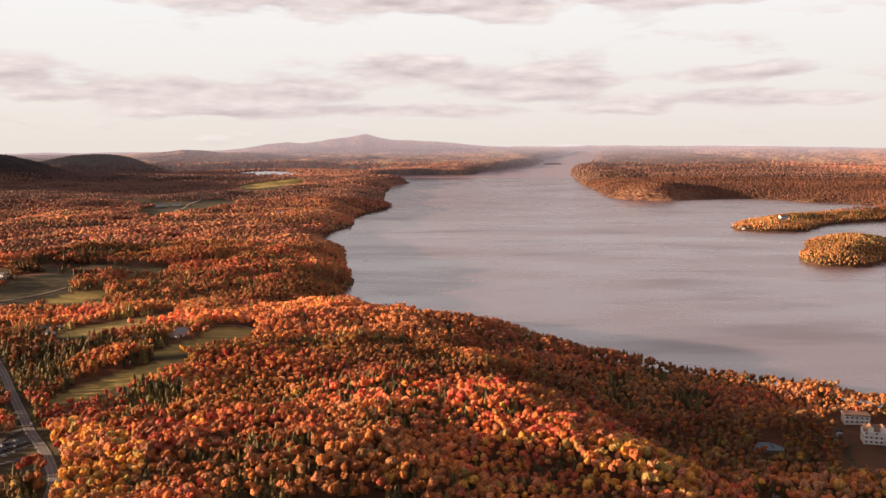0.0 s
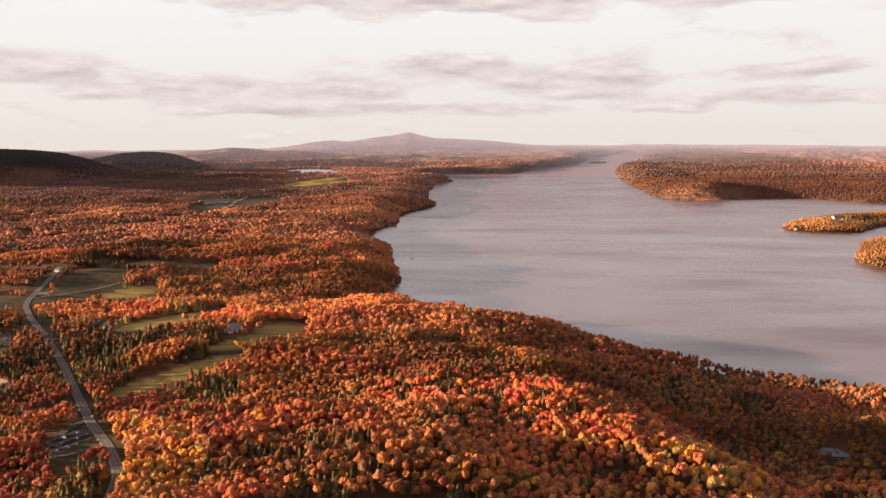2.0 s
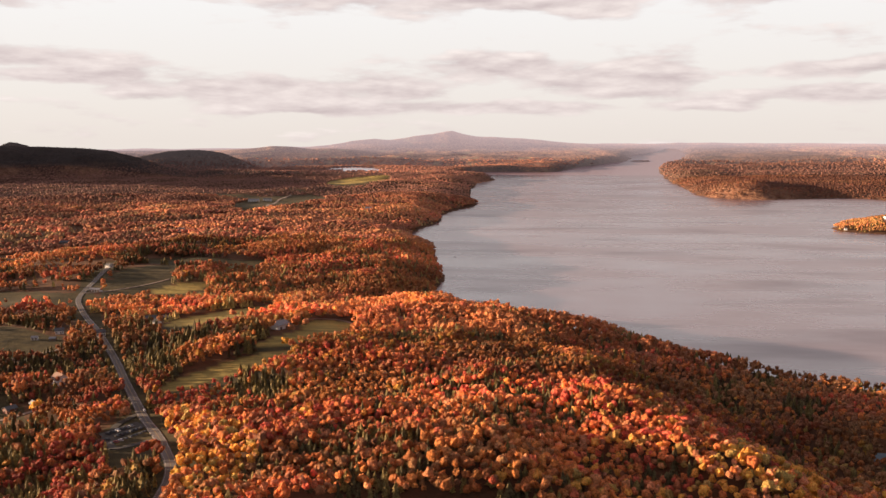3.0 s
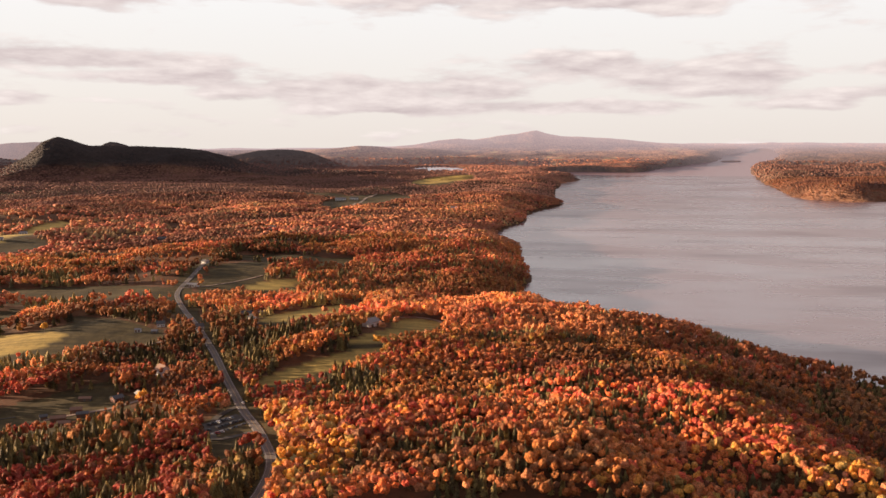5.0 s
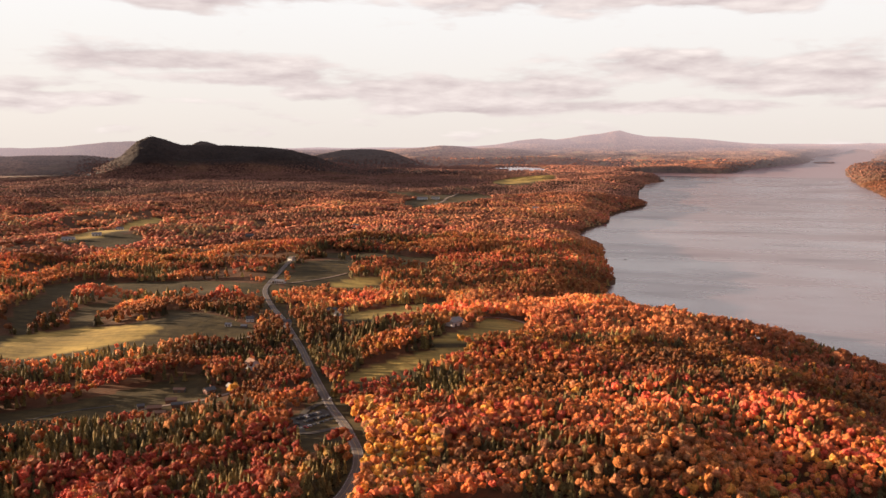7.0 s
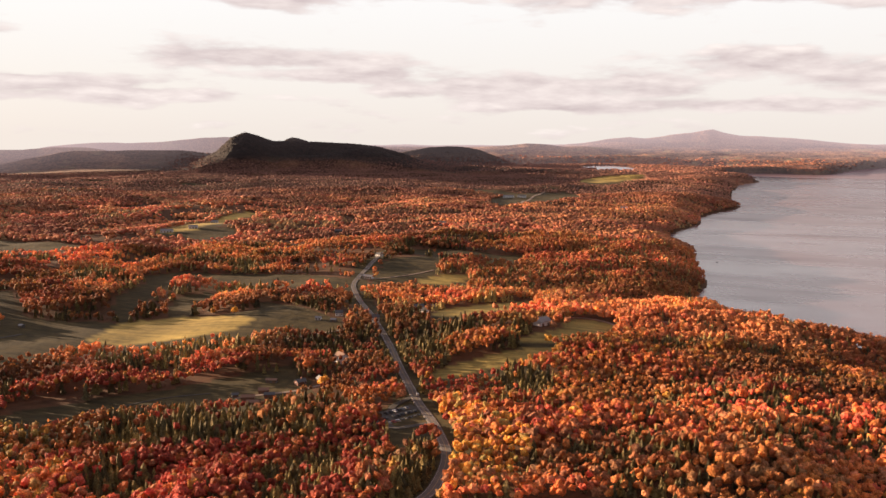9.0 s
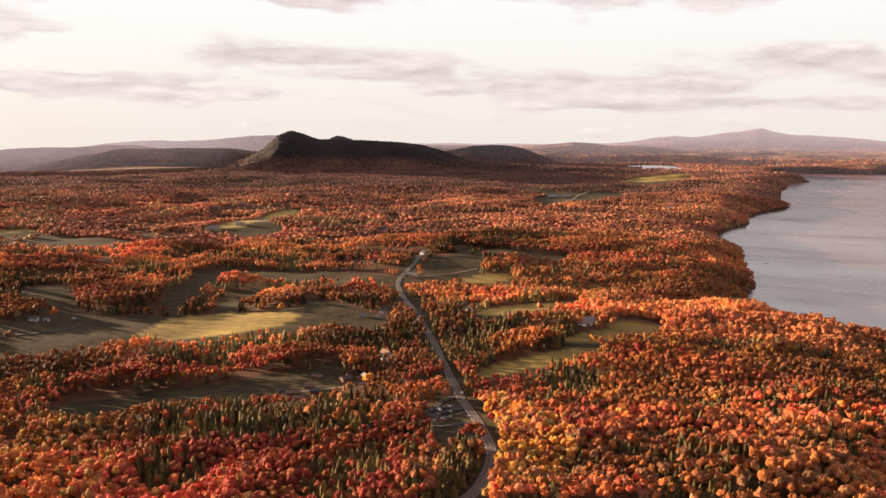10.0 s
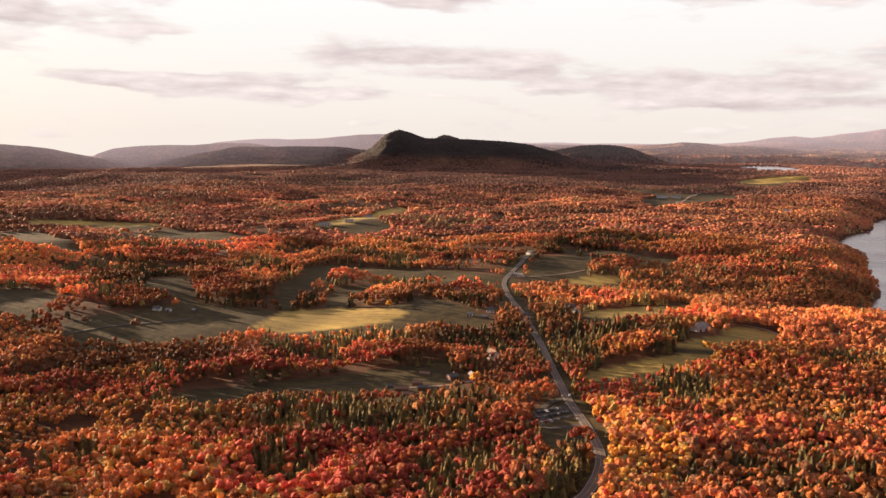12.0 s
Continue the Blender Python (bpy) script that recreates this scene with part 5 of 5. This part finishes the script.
shed("farm_shed", -430, 545, 40, 5, 4, 2.4, 1.1, GREY_BOARD, SLATE, "small grey shed with dark roof beside the field", "shed", "farm sheds", 1)
shed("farm_shed", -424, 588, 15, 9, 4, 2.4, 1.0, GREY_BOARD, RUSTY, "low grey run-in shed on the pasture", "shed", "farm sheds", 2)
shed("farm_shed", -403, 552, 30, 8, 5, 2.6, 1.2, BOARD, SLATE, "dark roofed red shed by the dirt lane", "shed", "farm sheds", 1)
house("farmhouse", -836, 658, 20, 9, 5.5, 3.0, 1.9, WHITE, SLATE, "white farmhouse on the shaded pasture", "house", 1, 3)
shed("shed", -825, 665, 20, 6, 3.5, 2.2, 1.0, WHITE, TIN, "white outbuilding joined to the pasture farm", "shed")
shed("shed", -804, 685, -10, 6, 4, 2.3, 1.1, GREY_BOARD, TIN, "grey outbuilding with pale roof on the pasture", "shed")
house("house", -628, 1217, -20, 9, 7, 3.4, 2.4, WHITE, SLATE, "white house with dark roof at the road's bend", "house", 1, 3)
shed("long_shed", -564, 1049, -8, 15, 6, 2.8, 1.6, WHITE, TIN, "long low white shed beside the country road", "shed", doors=4)
house("house", -484, 816, 30, 8, 6, 3.4, 2.4, WHITE, SLATE, "white gabled house beside a red tree", "house", 1, 3)
shed("garage", -495, 790, 10, 6, 4, 2.4, 1.1, WHITE, TIN, "white garage with pale roof on the lawn", "garage", doors=2)
shed("garage", -476, 789, 10, 6, 4.5, 2.4, 1.1, GREY_BOARD, TIN, "grey garage with metal roof near the road", "garage")
house("house", -436, 806, 35, 9, 7, 3.6, 2.4, CREAM, SLATE, "cream roadside house with dark shingle roof", "house", 1, 3)
house("house", -413, 873, 15, 11, 8, 4.0, 2.8, GREY_BOARD, SLATE, "grey house with dark roof among bare shrubs", "house", 1, 3)
house("house", -398, 850, -15, 9, 7, 3.6, 2.4, WHITE, SLATE, "white house with dark roof beside the hay strip", "house", 1, 2)
shed("shed", -405, 890, 15, 8, 5, 2.6, 1.2, GREY_BOARD, TIN, "small grey shed behind the lane houses", "shed")
house("house", -141, 857, 10, 13, 9, 3.8, 2.6, BOARD, RUSTY, "brown wooden house in the woods above the lake", "house", 1, 4)
house("house", -886, 1562, 20, 16, 10, 4.5, 3.0, GREY_BOARD, SLATE, "grey house on a clearing in the back woods", "house", 1, 4)
house("house", -717, 1716, 0, 14, 10, 4.5, 3.0, WHITE, SLATE, "white house showing between distant trees", "house", 1, 4)
house("house", -268, 1632, -15, 14, 9, 4.5, 2.6, WHITE, SLATE, "white lakeside house on the wooded point", "house", 1, 4)
house("house", -419, 2257, 0, 18, 11, 6.0, 3.0, WHITE, TIN, "white house with pale roof on the wooded ridge", "house", 2, 4)
shed("barn", -1199, 1410, 25, 24, 9, 4.0, 2.6, WHITE, TIN, "long white dairy barn with pale metal roof", "barn", "valley farm barns", 4)
shed("barn", -1172, 1460, 30, 18, 7, 4.0, 2.4, WHITE, TIN, "white barn with metal roof below the straw field", "barn", "valley farm barns", 3)
shed("barn", -1262, 1655, 25, 16, 7, 4.0, 2.4, WHITE, TIN, "white hay barn on the upper field", "barn", "valley farm barns", 3)
shed("barn", -869, 2696, 10, 34, 12, 5.0, 3.5, WHITE, TIN, "large white barn on a far green pasture", "barn", "far pasture barns", 4)
shed("barn", -830, 2716, 0, 26, 11, 5.0, 3.5, WHITE, SLATE, "white barn with dark roof on far pasture", "barn", "far pasture barns", 3)
house("cottage", 185, 470, 35, 10, 8, 4.0, 3.2, GREY_BOARD, SLATE, "grey gabled cottage in the shaded woods", "house", 1, 3)


def inn(x, y, turn, w, d, floors, bays, roof_kind, label):
    """A hotel wing: storeys of windows over a porch with posts, and dormers or a flat brown roof."""
    root = new("hotel")
    h = floors * 3.0
    part("wall", block(bmesh.new(), 0, 0, -3, w, d, h + 3), CREAM, root)
    if roof_kind == "flat":
        part("roof", block(bmesh.new(), 0, 0, h + 0.004, w + 1.6, d + 1.6, 1.1, 0.3), RUSTY, root, "flat brown roof with deep eaves")
    else:
        top = part("roof", gable(bmesh.new(), w, d, h + 0.05, 3.4, 0.6), RUSTY, root, "tan shingle roof")
        for k in range(4):
            cx = (k + 0.5) / 4 * w - w / 2
            bm = walls(bmesh.new(), d * 0.55, 3.6, 2.4, 1.6)
            bmesh.ops.rotate(bm, verts=bm.verts[:], cent=(0, 0, 0), matrix=Matrix.Rotation(0, 3, "Z"))
            bmesh.ops.rotate(bm, verts=bm.verts[:], cent=(0, 0, 0), matrix=Matrix.Rotation(radians(90), 3, "Z"))
            bmesh.ops.translate(bm, verts=bm.verts[:], vec=(cx, -d * 0.28, h))
            dormer = part("dormer", bm, CREAM, root)
            bm = gable(bmesh.new(), d * 0.55, 3.6, 2.45, 1.6, 0.3, 0.2)
            bmesh.ops.rotate(bm, verts=bm.verts[:], cent=(0, 0, 0), matrix=Matrix.Rotation(radians(90), 3, "Z"))
            bmesh.ops.translate(bm, verts=bm.verts[:], vec=(cx, -d * 0.28, h))
            part("dormer_roof", bm, RUSTY, dormer)
    for f in range(floors):
        for b in range(bays):
            cx = (b + 0.5) / bays * w - w / 2
            win = part("window", block(bmesh.new(), cx, -d / 2 - 0.02, f * 3.0 + 0.9, 1.5, 0.16, 1.7, 0.02), WHITE, root)
            part("pane", block(bmesh.new(), cx, -d / 2 - 0.07, f * 3.0 + 1.02, 1.26, 0.12, 1.46), PANE, win)
        part("balcony", block(bmesh.new(), 0, -d / 2 - 0.75, f * 3.0 + 2.72, w, 1.5, 0.16), WHITE, root)
    for b in range(bays + 1):
        part("post", block(bmesh.new(), b / bays * w - w / 2, -d / 2 - 1.4, -2, 0.22, 0.22, h + 2), WHITE, root)
    for b in range(4):
        win = part("window", block(bmesh.new(), -w / 2 - 0.02, (b + 0.5) / 4 * d - d / 2, 3.9, 0.16, 1.3, 1.6, 0.02), WHITE, root)
        part("pane", block(bmesh.new(), -w / 2 - 0.07, (b + 0.5) / 4 * d - d / 2, 4.02, 0.12, 1.06, 1.36), PANE, win)
    stand(root, x, y, turn)
    return tagged(root, label, "hotel", "lakeside hotel")


inn(302, 612, -12, 17, 11, 2, 5, "flat", "cream two-storey hotel wing with flat brown roof")
inn(305, 572, -16, 32, 12, 3, 10, "gable", "cream hotel wing with dormers and tan gable roof")

manor = house("manor", 886, 2195, 20, 24, 11, 6.0, 4.0, WHITE, TIN, "large white villa on the wooded peninsula", "house", 2, 6)
shed("boathouse", 735, 2058, 75, 9, 6, 3.2, 2.0, WHITE, TIN, "white boathouse at the water's edge", "boathouse", doors=2)
court = new("tennis_court", None)
part("surface", block(bmesh.new(), 0, 0, -0.6, 34, 16, 0.9), COURT, court)
for k, (cx, cy, w, d) in enumerate(((0, -5.5, 24, 0.12), (0, 5.5, 24, 0.12), (-12, 0, 0.12, 11), (12, 0, 0.12, 11), (0, 0, 0.12, 11))):
    part("court_line", block(bmesh.new(), cx, cy, 0.301, w, d, 0.006), LINE, court)
part("net", block(bmesh.new(), 0, 0, 0.31, 0.08, 11.5, 0.95), PANE, court)
stand(court, 225, 572, -8)
tagged(court, "blue-grey tennis court in a clearing among woods", "court")


def vehicle(paint, label):
    """A parked car: body with bonnet and boot, glasshouse, four wheels, lamps."""
    root = new("car")
    bm = block(bmesh.new(), 0, 0, 0.35, 4.4, 1.8, 0.6, 0.12)
    part("body", bm, paint, root)
    bm = bmesh.new()
    lo = [bm.verts.new(p) for p in ((-1.7, -0.82, 0.93), (1.0, -0.82, 0.93), (1.0, 0.82, 0.93), (-1.7, 0.82, 0.93))]
    hi = [bm.verts.new(p) for p in ((-1.25, -0.66, 1.42), (0.35, -0.66, 1.42), (0.35, 0.66, 1.42), (-1.25, 0.66, 1.42))]
    for k in range(4):
        bm.faces.new((lo[k], lo[(k + 1) % 4], hi[(k + 1) % 4], hi[k]))
    part("windows", bm, PANE, root, "dark car windows")
    part("roof", block(bmesh.new(), -0.45, 0, 1.40, 1.7, 1.38, 0.06, 0.02), paint, root)
    for sx0 in (-1.4, 1.4):
        for sy0 in (-0.85, 0.85):
            bm = bmesh.new()
            bmesh.ops.create_cone(bm, cap_ends=True, segments=10, radius1=0.33, radius2=0.33, depth=0.22,
                                  matrix=Matrix.Translation((sx0, sy0, 0.33)) @ Matrix.Rotation(radians(90), 4, "X"))
            part("wheel", bm, TYRE, root)
    for sy0 in (-0.6, 0.6):
        part("headlight", block(bmesh.new(), 2.19, sy0, 0.62, 0.06, 0.4, 0.16), LINE, root)
    return tagged(root, label, "car")


def grounded(x, y, turn, lift=0.1):
    return pose(x, y, float(height(np.array([x * 1.0]), np.array([y * 1.0]))[0]) + lift, 0, 0, turn)


pad = new("parking_lot", None)
part("surface", block(bmesh.new(), 0, 0, -2.5, 44, 30, 2.8, 0.2), DARK_GRAVEL, pad, "gravel surface with shade in its dark tone")
PAD_Z = float(height(np.array([-279.0]), np.array([522.0]))[0])
pad.matrix_world = pose(-279, 522, PAD_Z, 0, 0, 62)
tagged(pad, "gravel parking lot beside the country road", "parking lot")
rnd = random.Random(5)
words = ("white car parked on the gravel lot", "black car parked on the gravel lot", "silver car parked on the gravel lot", "red car parked on the gravel lot")
cars = [vehicle(p, w) for p, w in zip(CAR_PAINTS, words)]
used = [False] * 4
for row in range(3):
    for k in range(9):
        if rnd.random() < 0.12:
            continue
        pick = rnd.choice((1, 1, 1, 1, 2, 2, 3)) if (row, k) not in ((0, 2), (2, 5)) else 0
        m = pose(-279, 522, PAD_Z + 0.302, 0, 0, 62) @ pose(-15 + k * 3.6, -9 + row * 9, 0, 0, 0, 90 + rnd.uniform(-4, 4))
        if used[pick]:
            ob = copy_thing(cars[pick], m)
        else:
            ob, used[pick] = cars[pick], True
            ob.matrix_world = m
        ob["group"] = "cars on the parking lot"
driving = vehicle(CAR_PAINTS[0], "white car standing on the asphalt road")
road_z = float(height(np.array([-289.0]), np.array([575.0]))[0])
driving.matrix_world = pose(-287.5, 574.5, road_z + 0.62, 0, 0, 122)
for k, (cx, cy, ang) in enumerate(((280, 590, 20), (276, 584, 24), (283, 596, 15), (272, 577, 30), (318, 545, 60), (312, 540, 60), (306, 535, 55))):
    ob = copy_thing(cars[(0, 2, 1, 0, 0, 2, 0)[k]], grounded(cx, cy, ang))
    ob["label"], ob["group"] = ("white car parked by the hotel", "silver car parked by the hotel", "black car parked by the hotel")[(0, 1, 2, 0, 0, 1, 0)[k]], "cars at the hotel"

# utility poles on the road's outer verge


def utility_pole(x, y, turn):
    """A wooden pole with a crossarm, two braces and three insulators."""
    root = new("utility_pole")
    bm = bmesh.new()
    bmesh.ops.create_cone(bm, cap_ends=True, segments=8, radius1=0.17, radius2=0.11, depth=9.5, matrix=Matrix.Translation((0, 0, 4.25)))
    part("pole", bm, GREY_BOARD, root)
    part("crossarm", block(bmesh.new(), 0, 0, 8.2, 2.4, 0.12, 0.14, 0.02), GREY_BOARD, root)
    for side in (-1, 1):
        bm = block(bmesh.new(), 0, 0, 0, 0.06, 0.05, 0.85)
        bmesh.ops.rotate(bm, verts=bm.verts[:], cent=(0, 0, 0), matrix=Matrix.Rotation(radians(48 * side), 3, "Y"))
        bmesh.ops.translate(bm, verts=bm.verts[:], vec=(0.1 * side, -0.1, 7.65))
        part("brace", bm, GREY_BOARD, root)
    for cx in (-1.05, -0.45, 1.05):
        bm = bmesh.new()
        bmesh.ops.create_cone(bm, cap_ends=True, segments=8, radius1=0.07, radius2=0.04, depth=0.2, matrix=Matrix.Translation((cx, 0, 8.44)))
        part("insulator", bm, WHITE, root, "pale ceramic insulator")
    root.matrix_world = grounded(x, y, turn, 0.0)
    return tagged(root, "weathered wooden utility pole on the road verge", "utility pole", "utility poles along the road")


for cx, cy, ang in ((-222, 478, 30), (-193, 408, 10), (-262, 545, 35)):
    utility_pole(cx, cy, ang)

# a dock and a swim raft on the near shore
dock = new("dock", None)
part("deck", block(bmesh.new(), 0, 0, 0.5, 22, 2.2, 0.2, 0.03), GREY_BOARD, dock)
for k in range(5):
    for sy0 in (-0.9, 0.9):
        part("pile", block(bmesh.new(), -10 + k * 5, sy0, -2.5, 0.25, 0.25, 3.4), GREY_BOARD, dock)
dock.matrix_world = pose(-84, 1128, 0, 0, 0, 20)
tagged(dock, "grey wooden dock reaching into the lake", "dock")
raft = new("swim_raft", None)
part("deck", block(bmesh.new(), 0, 0, 0.25, 4, 4, 0.3, 0.05), GREY_BOARD, raft)
part("float", block(bmesh.new(), 0, 0, -0.3, 3.4, 3.4, 0.5, 0.05), TYRE, raft)
raft.matrix_world = pose(-138, 1560, 0, 0, 0, 15)
tagged(raft, "small dark swim raft moored off the point", "raft")
